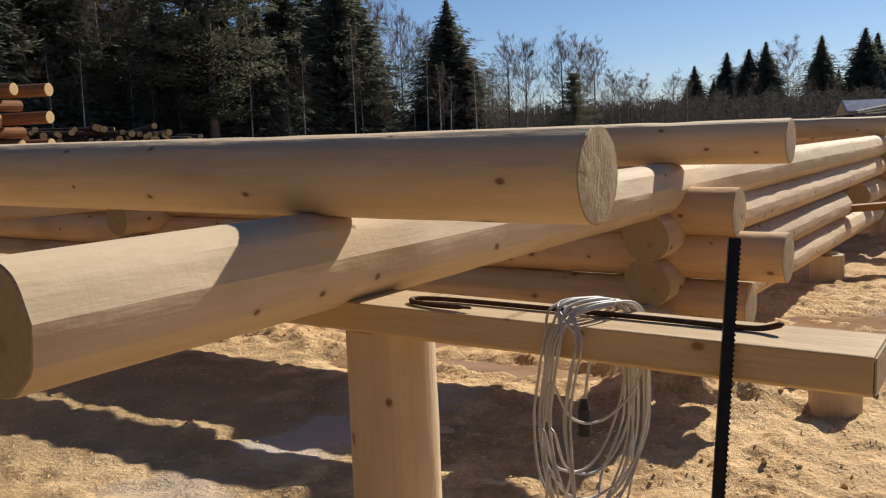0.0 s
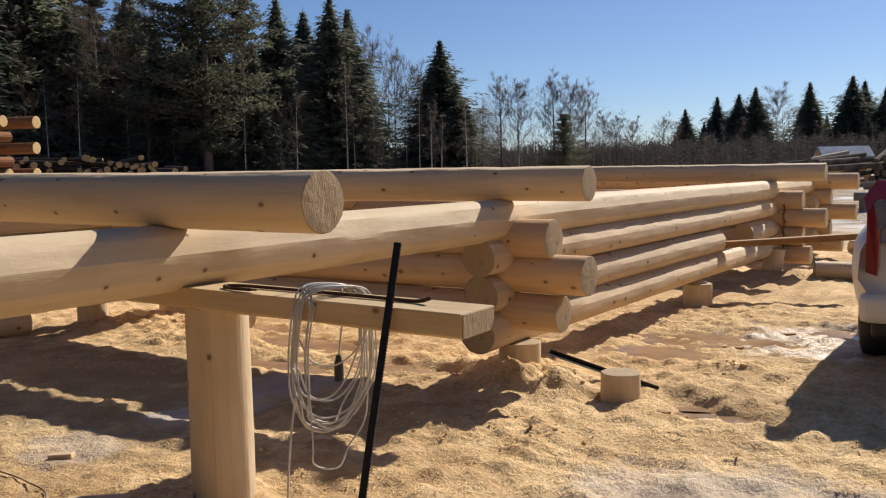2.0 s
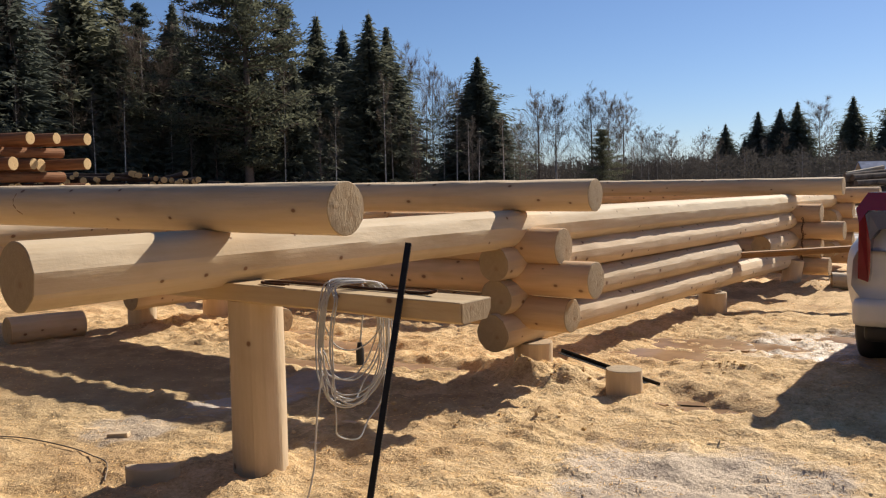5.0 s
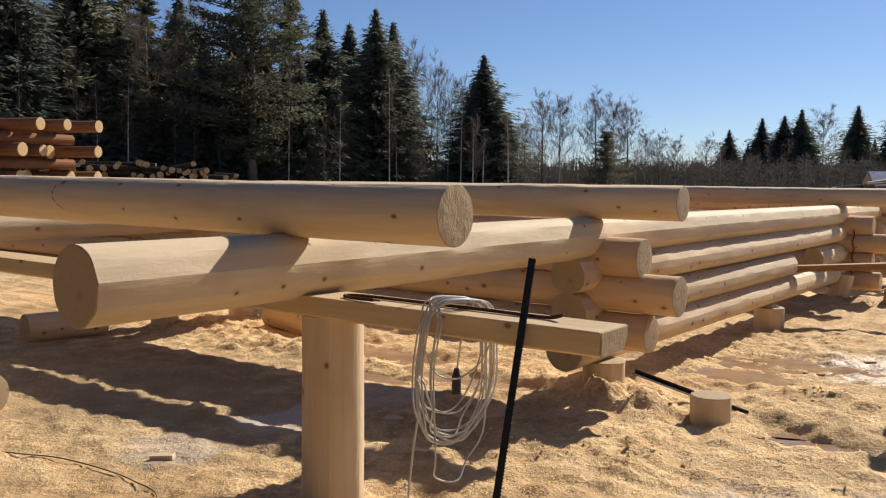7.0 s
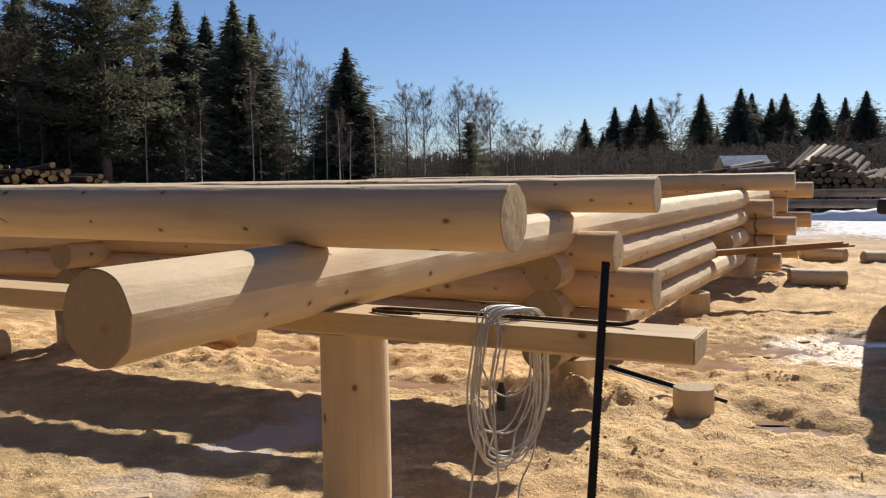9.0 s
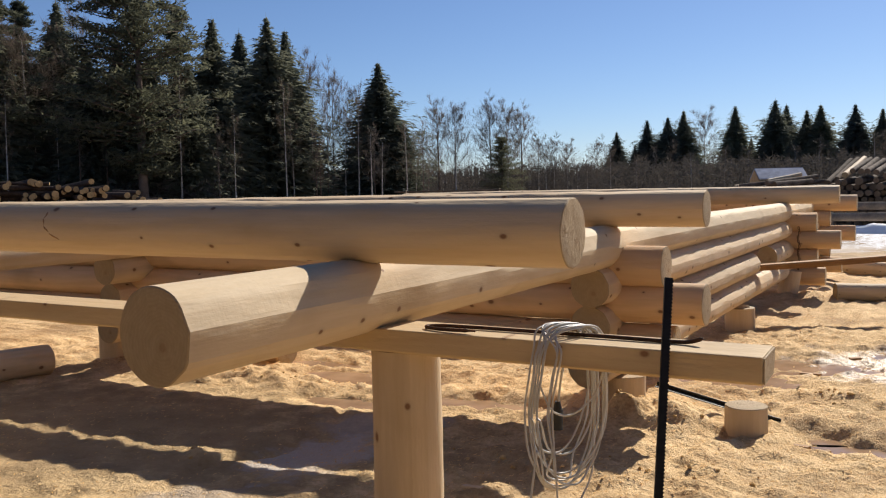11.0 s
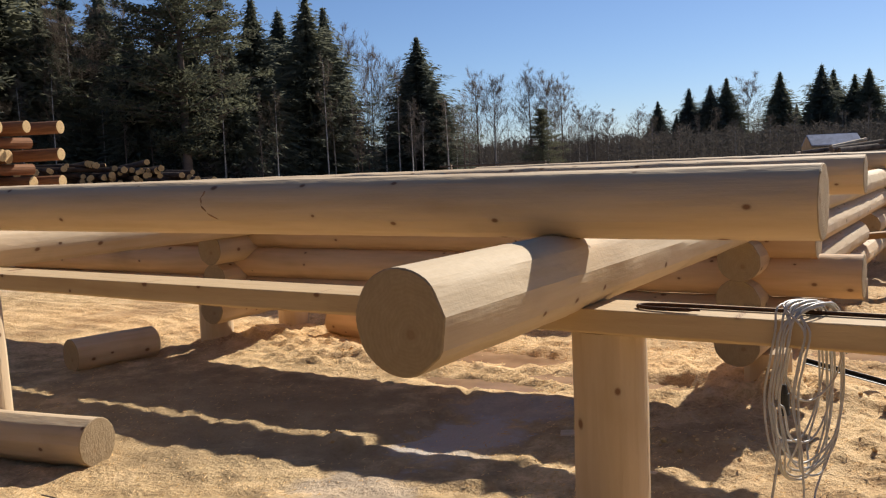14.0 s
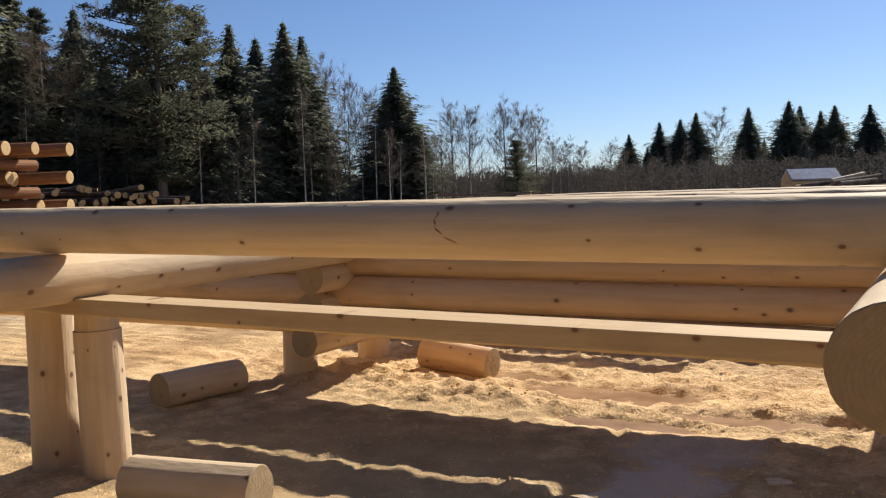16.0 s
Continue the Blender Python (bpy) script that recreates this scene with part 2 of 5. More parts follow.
SCRUB = foliage("scrub", (0.072, 0.067, 0.067), (0.112, 0.103, 0.099), glow=0.25)
GROUND = ground_material()
STEEL = plain("dark_steel", (0.022, 0.021, 0.022), 0.45, 0.6, 0.5, 30)
SCAR = plain("bark_remains", (0.34, 0.20, 0.11), 0.85, spread=0.5, scale=40)
RUST = plain("rusty_chain", (0.10, 0.045, 0.022), 0.75, 0.4, 0.5, 40)
CABLE = plain("cable_sheath", (0.50, 0.48, 0.45), 0.4, spread=0.12, scale=20)
RUBBER = plain("black_rubber", (0.018, 0.018, 0.019), 0.55, spread=0.3, scale=20)
PAINT = plain("white_car_paint", (0.70, 0.68, 0.65), 0.42, spread=0.05, scale=2, coat=0.25)
RED_LAMP = plain("red_lamp_glass", (0.22, 0.010, 0.014), 0.25, spread=0.1, scale=6, coat=1.0)
LENS = plain("clear_lamp_lens", (0.16, 0.15, 0.15), 0.4, spread=0.2, scale=12, coat=0.2)
DARK_GLASS = plain("tinted_glass", (0.012, 0.013, 0.015), 0.05, spread=0.05, scale=4, coat=1.0)
RIM = plain("alloy", (0.45, 0.45, 0.46), 0.35, 0.8, 0.1, 20)
SNOW = plain("old_snow", (0.78, 0.80, 0.84), 0.7, spread=0.08, scale=3, bumps=0.03)
# far frame logs: the shade on their front is put into this grey
GREY_WOOD = plain("shaded_log_grey", (0.24, 0.19, 0.145), 0.8, spread=0.35, scale=3)
BOARD_WOOD = peeled_wood("brown_board", (0.40, 0.255, 0.14), (0.30, 0.18, 0.09), knots=4.0)
SHED_WOOD = plain("shed_boards", (0.40, 0.25, 0.11), 0.75, spread=0.3, scale=3)
ROOF_FOIL = plain("blue_roof_film", (0.30, 0.33, 0.42), 0.8, spread=0.35, scale=2)


def water_material():
    m, t, bs = material("puddle_water")
    bs.inputs["Base Color"].default_value = (0.23, 0.13, 0.07, 1)
    bs.inputs["Roughness"].default_value = 0.16
    bs.inputs["IOR"].default_value = 1.33
    h = noise_tex(t, coords(t, world_space=True), 9.0, 3)
    bump(t, bs, h, 0.03, 0.004)
    t.links.new(ramp(t, noise_tex(t, coords(t, world_space=True), 3.0, 4), [(0.35, (0.27, 0.165, 0.095)), (0.65, (0.42, 0.27, 0.16))]), bs.inputs["Base Color"])
    return m


WATER = water_material()


# ---- building helpers ----
def mesh_object(name, verts, faces, mat, parent=None, label="", smooth=False):
    me = bpy.data.meshes.new(name)
    me.from_pydata([tuple(v) for v in verts], [], faces)
    me.materials.append(mat)
    if smooth:
        me.polygons.foreach_set("use_smooth", [True] * len(me.polygons))
    me.update()
    ob = new(name, me)
    if parent is not None:
        ob.parent = parent
    return tagged(ob, label)


def part(name, bm, mat, parent=None, label="", smooth=False):
    me = bpy.data.meshes.new(name)
    bm.normal_update()
    bm.to_mesh(me)
    bm.free()
    me.materials.append(mat)
    if smooth:
        me.polygons.foreach_set("use_smooth", [True] * len(me.polygons))
    ob = new(name, me)
    if parent is not None:
        ob.parent = parent
    return tagged(ob, label)


def thing(name, m, label, category, group="", kind=""):
    ob = new(name)
    ob.matrix_world = m
    ob.empty_display_size = 0.1
    return tagged(ob, label, category, group, kind)


def box_bm(sx, sy, sz, at=(0, 0, 0), bevel=0.004, bm=None, turn=None):
    bm = bm or bmesh.new()
    b = bmesh.new()
    m = Matrix.Translation(at) @ (turn or Matrix()) @ Matrix.Diagonal((sx, sy, sz, 1))
    bmesh.ops.create_cube(b, size=1.0, matrix=m)
    if bevel:
        bmesh.ops.bevel(b, geom=b.edges[:], offset=bevel, segments=2, affect="EDGES", profile=0.6)
    me = bpy.data.meshes.new("scratch")
    b.to_mesh(me)
    b.free()
    bm.from_mesh(me)
    bpy.data.meshes.remove(me)
    return bm


def tube(points, radius, sides=8, closed=False, taper=None):
    """Vertices and faces of a round bar along points."""
    pts = [Vector(p) for p in points]
    n = len(pts)
    verts, faces = [], []
    ref = Vector((0.13, 0.21, 0.97))
    for i, p in enumerate(pts):
        a = pts[(i - 1) % n] if closed or i else p
        b = pts[(i + 1) % n] if closed or i < n - 1 else p
        d = (b - a).normalized()
        s = d.cross(ref)
        if s.length < 1e-3:
            s = d.cross(Vector((1, 0, 0)))
        s.normalize()
        u = s.cross(d)
        r = radius * (taper[i] if taper else 1)
        for k in range(sides):
            w = 2 * math.pi * k / sides
            verts.append(p + (s * math.cos(w) + u * math.sin(w)) * r)
    rings = n if closed else n - 1
    for i in range(rings):
        for k in range(sides):
            a, b = i * sides, ((i + 1) % n) * sides
            faces.append((a + k, a + (k + 1) % sides, b + (k + 1) % sides, b + k))
    if not closed:
        faces.append(tuple(range(sides))[::-1])
        faces.append(tuple((n - 1) * sides + k for k in range(sides)))
    return verts, faces


def axis_pose(p0, p1):
    """A pose at p0 whose x axis runs to p1 and whose z axis is as near up as it can be."""
    p0, p1 = Vector(p0), Vector(p1)
    x = (p1 - p0).normalized()
    up = Vector((0, 0, 1)) if abs(x.z) < 0.9 else Vector((0, -1, 0))
    y = up.cross(x).normalized()
    z = x.cross(y)
    return Matrix(((x.x, y.x, z.x, p0.x), (x.y, y.y, z.y, p0.y), (x.z, y.z, z.z, p0.z), (0, 0, 0, 1)))


def log_rings(length, r0, r1, seed, flats=(), hewn=0.018, sides=40, step=0.08, bend=0.012):
    """Rings of a peeled log along x: tapered, slightly bent, worked over with a drawknife into long shallow facets."""
    rnd = random.Random(seed)
    n = max(3, int(length / step))
    wave = min(0.027, 0.8 * hewn)
    cuts = [(radians(a), d, rnd.uniform(0, 50), max(wave, 0.040)) for a, d in flats]
    k = rnd.randint(8, 11)
    turn = rnd.uniform(0, 6)
    for i in range(k):
        cuts.append((turn + 2 * math.pi * i / k + rnd.uniform(-0.2, 0.2), 1 - rnd.uniform(0.2, 1.0) * hewn, rnd.uniform(0, 50), wave))
    ph = rnd.uniform(0, 6)
    rings = []
    for i in range(n + 1):
        f = i / n
        x = length * f
        r = r0 + (r1 - r0) * f
        oy = bend * math.sin(f * 4.1 + ph) * min(1.0, length / 3)
        oz = bend * 0.5 * math.sin(f * 5.3 + ph * 2) * min(1.0, length / 3)
        ring = []
        for s in range(sides):
            w = 2 * math.pi * s / sides
            q = r * (1 + 0.012 * noise.noise((x * 1.1, math.cos(w) * 1.5 + seed, math.sin(w) * 1.5)))
            for a, d, o, wv in cuts:
                c = math.cos(w - a)
                if c > 0.3:
                    q = min(q, r * (d + wv * noise.noise((x * 2.6, o, seed * 0.37)) + 0.8 * wv * noise.noise((x * 8.0, o, 1.5))) / c)
            ring.append(Vector((x, oy + q * math.cos(w), oz + q * math.sin(w))))
        rings.append(ring)
    return rings


def make_log(name, p0, p1, r0, r1, seed, mat, parent=None, label="", category="", group="", flats=(), hewn=0.018, end_mat=None, slope=(0.0, 0.0), sides=40, step=0.08):
    """A log from p0 to p1, with its two sawn ends as parts."""
    length = (Vector(p1) - Vector(p0)).length
    rings = log_rings(length, r0, r1, seed, flats, hewn, sides, step)
    for ring, lean in ((rings[0], slope[0]), (rings[-1], slope[1])):
        for v in ring:
            v.x += v.z * lean
    verts = [v for ring in rings for v in ring]
    faces = []
    for i in range(len(rings) - 1):
        for k in range(sides):
            a, b = i * sides, (i + 1) * sides
            faces.append((a + k, b + k, b + (k + 1) % sides, a + (k + 1) % sides))
    body = mesh_object(name, verts, faces, mat, None, label, True)
    body.data.set_sharp_from_angle(angle=radians(14))
    if parent is not None:
        body.parent = parent
    body.matrix_world = axis_pose(p0, p1)
    if category:
        tagged(body, category=category, group=group)
    for ring, out in ((rings[0], -1), (rings[-1], 1)):
        mid = sum(ring, Vector()) / sides
        vs, fs = [v.copy() for v in ring], []
        for f, push in ((0.97, 0.004), (0.66, 0.006), (0.33, 0.006)):
            for v in ring:
                p = mid + (v - mid) * f
                p.x += out * (push + 0.002 * noise.noise((p.y * 30, p.z * 30, seed)))
                vs.append(p)
        vs.append(mid + Vector((out * 0.006, 0, 0)))
        for j in range(3):
            for k in range(sides):
                q = (j * sides + k, j * sides + (k + 1) % sides, (j + 1) * sides + (k + 1) % sides, (j + 1) * sides + k)
                fs.append(q if out > 0 else q[::-1])
        for k in range(sides):
            q = (3 * sides + k, 3 * sides + (k + 1) % sides, len(vs) - 1)
            fs.append(q if out > 0 else q[::-1])
        mesh_object("cut_end", vs, fs, end_mat or ENDS, body, "sawn log end with growth rings")
    return body


def smooth_step(a, b, v):
    f = min(1.0, max(0.0, (v - a) / (b - a)))
    return f * f * (3 - 2 * f)


# ---- ground ----
MOUNDS = ((-1.62, 4.70, 0.30, 0.18, 0.09), (-1.28, 4.82, 0.25, 0.22, 0.13), (-1.75, 5.15, 0.5, 0.35, 0.08), (-3.6, 3.06, 0.22, 0.10, 0.05), (-5.2, 5.05, 0.7, 0.30, 0.055), (-4.7, 4.85, 0.5, 0.22, 0.04),
          (-0.35, 5.85, 0.16, 0.12, 0.06), (-1.0, 11.6, 0.8, 0.6, 0.10), (-6.2, 5.3, 0.6, 0.5, 0.08), (-0.9, 3.75, 0.35, 0.2, 0.04), (-1.55, 3.6, 0.5, 0.2, 0.035))
HOLLOWS = ((-0.85, 7.05, 0.75, 0.50, 0.055), (0.15, 7.9, 0.6, 0.35, 0.045), (-0.10, 4.72, 0.34, 0.15, 0.055), (-0.38, 4.95, 0.16, 0.12, 0.045), (-1.10, 6.25, 0.42, 0.22, 0.05),
           (-3.45, 4.56, 0.45, 0.12, 0.05), (-2.5, 4.86, 0.60, 0.13, 0.05), (-3.85, 5.36, 0.65, 0.20, 0.05), (-4.7, 5.72, 0.38, 0.11, 0.045), (-3.05, 3.55, 0.2, 0.45, 0.02))


def ground_base(x, y):
    """The broad lie of the yard, without its lumps."""
    rise = 0.052 + 0.043 * smooth_step(-4.2, -1.4, x)
    return rise * (1 - 0.25 * smooth_step(6.0, 9.0, y)) * (1 - smooth_step(10, 20, math.hypot(x + 3, y - 4)))


def ground_height(x, y):
    z = ground_base(x, y)
    near = 1 - smooth_step(9, 24, math.hypot(x + 2, y - 4))
    if near > 0:
        lump = noise.noise((x * 1.7, y * 1.7, 3.1)) * 0.024 + noise.noise((x * 4.3, y * 5.1, 7.7)) * 0.024 + (abs(noise.noise((x * 6.0, y * 8.0, 1.3))) - 0.12) * 0.05 + noise.noise((x * 13, y * 17, 6.0)) * 0.014 + noise.noise((x * 25, y * 30, 5.0)) * 0.010 + max(0.0, noise.noise((x * 7.5, y * 9.0, 4.4)) - 0.12) * 0.03
        hard = 1 - 0.50 * smooth_step(-2.2, -2.8, x) * smooth_step(4.7, 4.3, y)
        z += lump * near * hard
        for cx, cy, sx, sy, h in MOUNDS:
            d = ((x - cx) / sx) ** 2 + ((y - cy) / sy) ** 2
            if d < 6:
                z += h * math.exp(-d) * (0.75 + 0.9 * noise.noise((x * 8, y * 8, 2.0)))
        for cx, cy, sx, sy, h in HOLLOWS:
            d = ((x - cx) / sx) ** 2 + ((y - cy) / sy) ** 2
            if d < 5:
                z -= (h + 0.02) * math.exp(-d * d * 0.6)
        # a crack in the hard crust
        c = x + 3.36 + 0.10 * math.sin(y * 3.1) + 0.05 * math.sin(y * 9)
        if abs(c) < 0.07 and 2.7 < y < 4.5:
            z -= 0.035 * (1 - abs(c) / 0.07)
    z += noise.noise((x * 0.05, y * 0.05, 9.0)) * 0.25 * smooth_step(15, 60, math.hypot(x, y - 4))
    return z


def grid_lines(lo, hi, step, far, grow):
    inner = list(np.arange(lo, hi + 1e-6, step))
    def outward(start, sign):
        out, d, v = [], step, start
        while abs(v) < far:
            d *= grow
            v += sign * d
            out.append(v)
        return out
    return outward(lo, -1)[::-1] + inner + outward(hi, 1)


def build_ground():
    xs = grid_lines(-7.6, 1.2, 0.036, 900, 1.16)
    ys = grid_lines(1.2, 8.6, 0.036, 900, 1.13)
    nx = len(xs)
    verts = [(x, y, ground_height(x, y)) for y in ys for x in xs]
    faces = [(j * nx + i, j * nx + i + 1, (j + 1) * nx + i + 1, (j + 1) * nx + i) for j in range(len(ys) - 1) for i in range(nx - 1)]
    ob = mesh_object("ground", verts, faces, GROUND, None, "trampled sawdust and wood shavings over wet ground with old snow", True)
    tagged(ob, category="ground", kind="structure")


build_ground()


def puddle(cx, cy, sx, sy, seed, level):
    n = 40
    verts = [(cx, cy, level)]
    for i in range(n):
        w = 2 * math.pi * i / n
        r = 1.25 + 0.3 * noise.noise((math.cos(w) * 1.5, math.sin(w) * 1.5, seed))
        verts.append((cx + sx * r * math.cos(w), cy + sy * r * math.sin(w), level))
    ob = mesh_object("puddle", verts, [(0, 1 + i, 1 + (i + 1) % n) for i in range(n)], WATER, None, "shallow brown meltwater puddle among the sawdust")
    tagged(ob, category="puddle", group="puddles", kind="structure")


for i, (cx, cy, sx, sy, h) in enumerate(HOLLOWS[:9]):
    puddle(cx, cy, sx, sy, i * 3.3, ground_base(cx, cy) - (0.052 if i < 4 else 0.026))


# ---- log house frame ----
house = thing("log_house_frame", pose(-3.9, 8.5, 0), "unfinished house frame of pale peeled round logs, four courses high", "log frame")
LIT = [(122, 0.925), (150, 0.915), (178, 0.95)]
wall_label = "peeled wall log with drawknife facets"


def wall_log(name, p0, p1, r0, r1, seed, flats=(), label=wall_label, mat=None, hewn=0.034):
    return make_log(name, p0, p1, r0, r1, seed, mat or WOOD, house, label, flats=flats, hewn=hewn)


def right_x(y):
    return -1.785 + 0.0262 * (y - 1.09)


# long top logs lying across
wall_log("top_log", (-0.885, 2.095, 1.454), (-10.2, 2.06, 1.50), 0.122, 0.126, 11, [(84, 0.965)], "long peeled top log with a rough chainsaw-cut end", hewn=0.016)
wall_log("top_log", (-1.03, 4.872, 1.452), (-11.0, 4.86, 1.465), 0.118, 0.150, 12, [(80, 0.935)], "long peeled top log lying over the front wall", hewn=0.016)
wall_log("top_log", (-0.815, 12.03, 1.452), (-7.6, 12.03, 1.46), 0.124, 0.124, 13, [(80, 0.935)], "long peeled top log lying over the rear wall", hewn=0.016)
wall_log("top_log", (-3.3, 8.45, 1.44), (-7.6, 8.45, 1.44), 0.118, 0.122, 14, [(80, 0.935)], "peeled top log over the inner wall")

# side wall, courses from the top; the top course runs on as an outrigger
wall_log("outrigger_log", (right_x(1.09), 1.09, 1.201), (right_x(14.5) - 0.02, 14.5, 1.22), 0.150, 0.122, 21, [(156, 0.945), (188, 0.95), (232, 0.975)], "long side-wall log hewn flat along one side, running out as a cantilever", HEWN, hewn=0.016)
wall_log("wall_log", (right_x(4.56), 4.56, 0.965), (right_x(12.5), 12.5, 0.975), 0.132, 0.124, 22, LIT)
wall_log("wall_log", (right_x(4.62), 4.62, 0.715), (right_x(9.6), 9.6, 0.70), 0.136, 0.130, 23, LIT)
wall_log("wall_log", (right_x(10.75), 10.75, 0.70), (right_x(12.45), 12.45, 0.70), 0.130, 0.130, 24, LIT)
wall_log("wall_log", (right_x(4.56), 4.56, 0.462), (right_x(12.5), 12.5, 0.44), 0.140, 0.128, 25, LIT)

# front wall, with staggered corner ends
for ex, z, r, sd in ((-1.285, 1.087, 0.137, 31), (-1.036, 0.842, 0.135, 32), (-1.225, 0.583, 0.128, 33)):
    rise = 0.03 if z > 1 else 0.01
    wall_log("wall_log", (ex, 4.885, z), (-11.0, 4.885, z + rise), r, r + 0.1 * rise, sd, mat=WOOD_PINK)
# rear wall
for ex, z, r, sd in ((-1.09, 1.075, 0.130, 41), (-0.795, 0.83, 0.128, 42), (-1.08, 0.58, 0.128, 43), (-0.98, 0.34, 0.125, 44)):
    wall_log("wall_log", (ex, 12.05, z), (-6.62, 12.05, z), r, r, sd, mat=WOOD_PINK)
# second rear wall
for ex, z, r, sd in ((-0.74, 1.285, 0.130, 45), (-1.12, 1.03, 0.13, 46), (-0.76, 0.80, 0.125, 47), (-1.12, 0.55, 0.125, 48), (-0.95, 0.31, 0.125, 49)):
    wall_log("wall_log", (ex, 14.36, z), (-6.62, 14.36, z), r, r, sd, mat=WOOD_PINK)
for z, sd in ((0.93, 51), (0.68, 52), (0.43, 53)):
    wall_log("wall_log", (-1.40, 13.9, z), (-1.40, 15.2, z), 0.128, 0.128, sd)
# other side wall and its outrigger
wall_log("outrigger_log", (-5.84, 0.6, 1.215), (-6.0, 14.4, 1.215), 0.140, 0.126, 61, [(215, 0.93), (95, 0.95)], "long side-wall log running out over two posts")
wall_log("wall_log", (-5.98, 4.40, 1.0), (-5.98, 12.5, 0.98), 0.132, 0.13, 62)
wall_log("wall_log", (-6.10, 4.55, 0.73), (-6.1, 12.5, 0.72), 0.132, 0.13, 63)
wall_log("wall_log", (-6.22, 4.62, 0.44), (-6.22, 12.5, 0.46), 0.135, 0.13, 64)
# inner wall
for z, sd in ((1.07, 71), (0.83, 72), (0.58, 73)):
    wall_log("wall_log", (-2.4, 8.45, z), (-6.62, 8.45, z), 0.13, 0.13, sd, mat=WOOD_PINK)


# ---- supports ----
def block(x, y, r, h, seed, label, name="support_block", tilt=0.0, group="support blocks"):
    z = ground_height(x, y) - 0.015
    return make_log(name, (x, y, z), (x + tilt, y, z + h), r, r * 0.98, seed, WOOD, None, label, "wood block" if "block" in name else "post", group, hewn=0.03, step=0.05)


def post_at(x, y, r, top, seed, label, tilt=0.0):
    z = ground_height(x, y) - 0.02
    return make_log("support_post", (x, y, z), (x + tilt, y, top), r, r * 0.97, seed, WOOD, None, label, "post", "beam posts", hewn=0.03)


post_at(-1.640, 2.235, 0.142, 0.985, 81, "thick peeled log post standing under the long beam")
post_at(-6.31, 2.33, 0.140, 1.03, 82, "thick peeled log post under the beam end")
post_at(-5.90, 2.36, 0.138, 0.895, 83, "peeled log post with knots, leaning a little", -0.03)
make_log("spacer_disc", (-5.93, 2.36, 0.899), (-5.93, 2.36, 1.03), 0.125, 0.12, 84, WOOD, None, "thick wooden disc packed between post and beam", "wood block", "support blocks", hewn=0.04, step=0.05)
block(-1.60, 4.97, 0.15, 0.215, 85, "short round block under the log corner")
make_log("packing_slab", (-1.56, 4.95, 0.30), (-1.56, 4.95, 0.335), 0.10, 0.09, 86, BARK_GREY, None, "thin dark packing slab on the corner block", "wood block", "support blocks", step=0.02)
block(-1.53, 8.86, 0.155, 0.25, 87, "short round block under the side wall")
make_log("packing_slab", (-1.53, 8.86, 0.255), (-1.53, 8.88, 0.31), 0.11, 0.10, 88, WOOD, None, "thin pale packing slab on a block", "wood block", "support blocks", step=0.02)
block(-1.42, 11.75, 0.13, 0.32, 89, "leaning pale block under the rear corner", tilt=0.05)
block(-6.55, 4.98, 0.155, 0.44, 90, "round block under the far log corner")
block(-6.36, 5.85, 0.155, 0.30, 91, "round block under the other side wall")
block(-6.0, 9.0, 0.155, 0.31, 92, "round block under the other side wall")
block(-3.6, 12.05, 0.15, 0.19, 93, "round block under the rear wall")


def long_beam():
    """A log sawn flat on top and front, with a waney back edge."""
    length, n = 6.75, 60
    prof = [(-0.115, 0.0), (0.115, 0.0), (0.112, -0.045), (0.085, -0.088), (-0.10, -0.092), (-0.115, -0.082)]
    verts, faces, k = [], [], len(prof)
    for i in range(n + 1):
        x = length * i / n
        for j, (py, pz) in enumerate(prof):
            wob = 0.006 * noise.noise((x * 2.1, j * 3.3, 4.0))
            verts.append((x, py + wob * (j in (2, 3)), pz + wob * (j > 2)))
    for i in range(n):
        for j in range(k):
            a, b = i * k, (i + 1) * k
            faces.append((a + j, a + (j + 1) % k, b + (j + 1) % k, b + j))
    faces += [tuple(range(k))[::-1], tuple(n * k + j for j in range(k))]
    ob = mesh_object("support_beam", verts, faces, PLANK, None, "long sawn timber beam with flat top lying on log posts")
    bev = ob.modifiers.new("worn_edges", "BEVEL")
    bev.width, bev.segments, bev.limit_method = 0.004, 2, "ANGLE"
    ob.matrix_world = axis_pose((-7.02, 2.20, 1.12), (-0.285, 2.205, 1.068))
    tagged(ob, category="beam")
    end = [(length + 0.002, py * 0.95, pz * 0.94 - 0.003) for py, pz in prof]
    end += [(length + 0.006, y * 0.97, z * 0.97 - 0.001) for _, y, z in end]
    fs = [tuple(range(k, 2 * k))] + [(j, (j + 1) % k, k + (j + 1) % k, k + j) for j in range(k)]
    mesh_object("cut_end", end, fs, ENDS, ob, "dark sawn beam end")


long_beam()


def bark_scar():
    """A curved scar with remains of bark on the near face of the longest top log."""
    pts = []
    for i in range(15):
        f = i / 14
        w = radians(205 - 62 * f)
        pts.append((-3.425 + 0.09 * (1 - f) ** 2.5 - 0.02 * math.sin(f * 3.1) + 0.004 * math.sin(f * 23), 2.085 + 0.1245 * math.cos(w), 1.467 + 0.1245 * math.sin(w)))
    v, f = tube(pts, 0.0042, 6, taper=[0.25 + 1.0 * abs(math.sin(i * 2.3)) for i in range(15)])
    ob = mesh_object("bark_scar", v, f, SCAR, None, "dark curved scar of left bark", True)
    ob.parent = house
    ob.matrix_parent_inverse = house.matrix_world.inverted()


bark_scar()


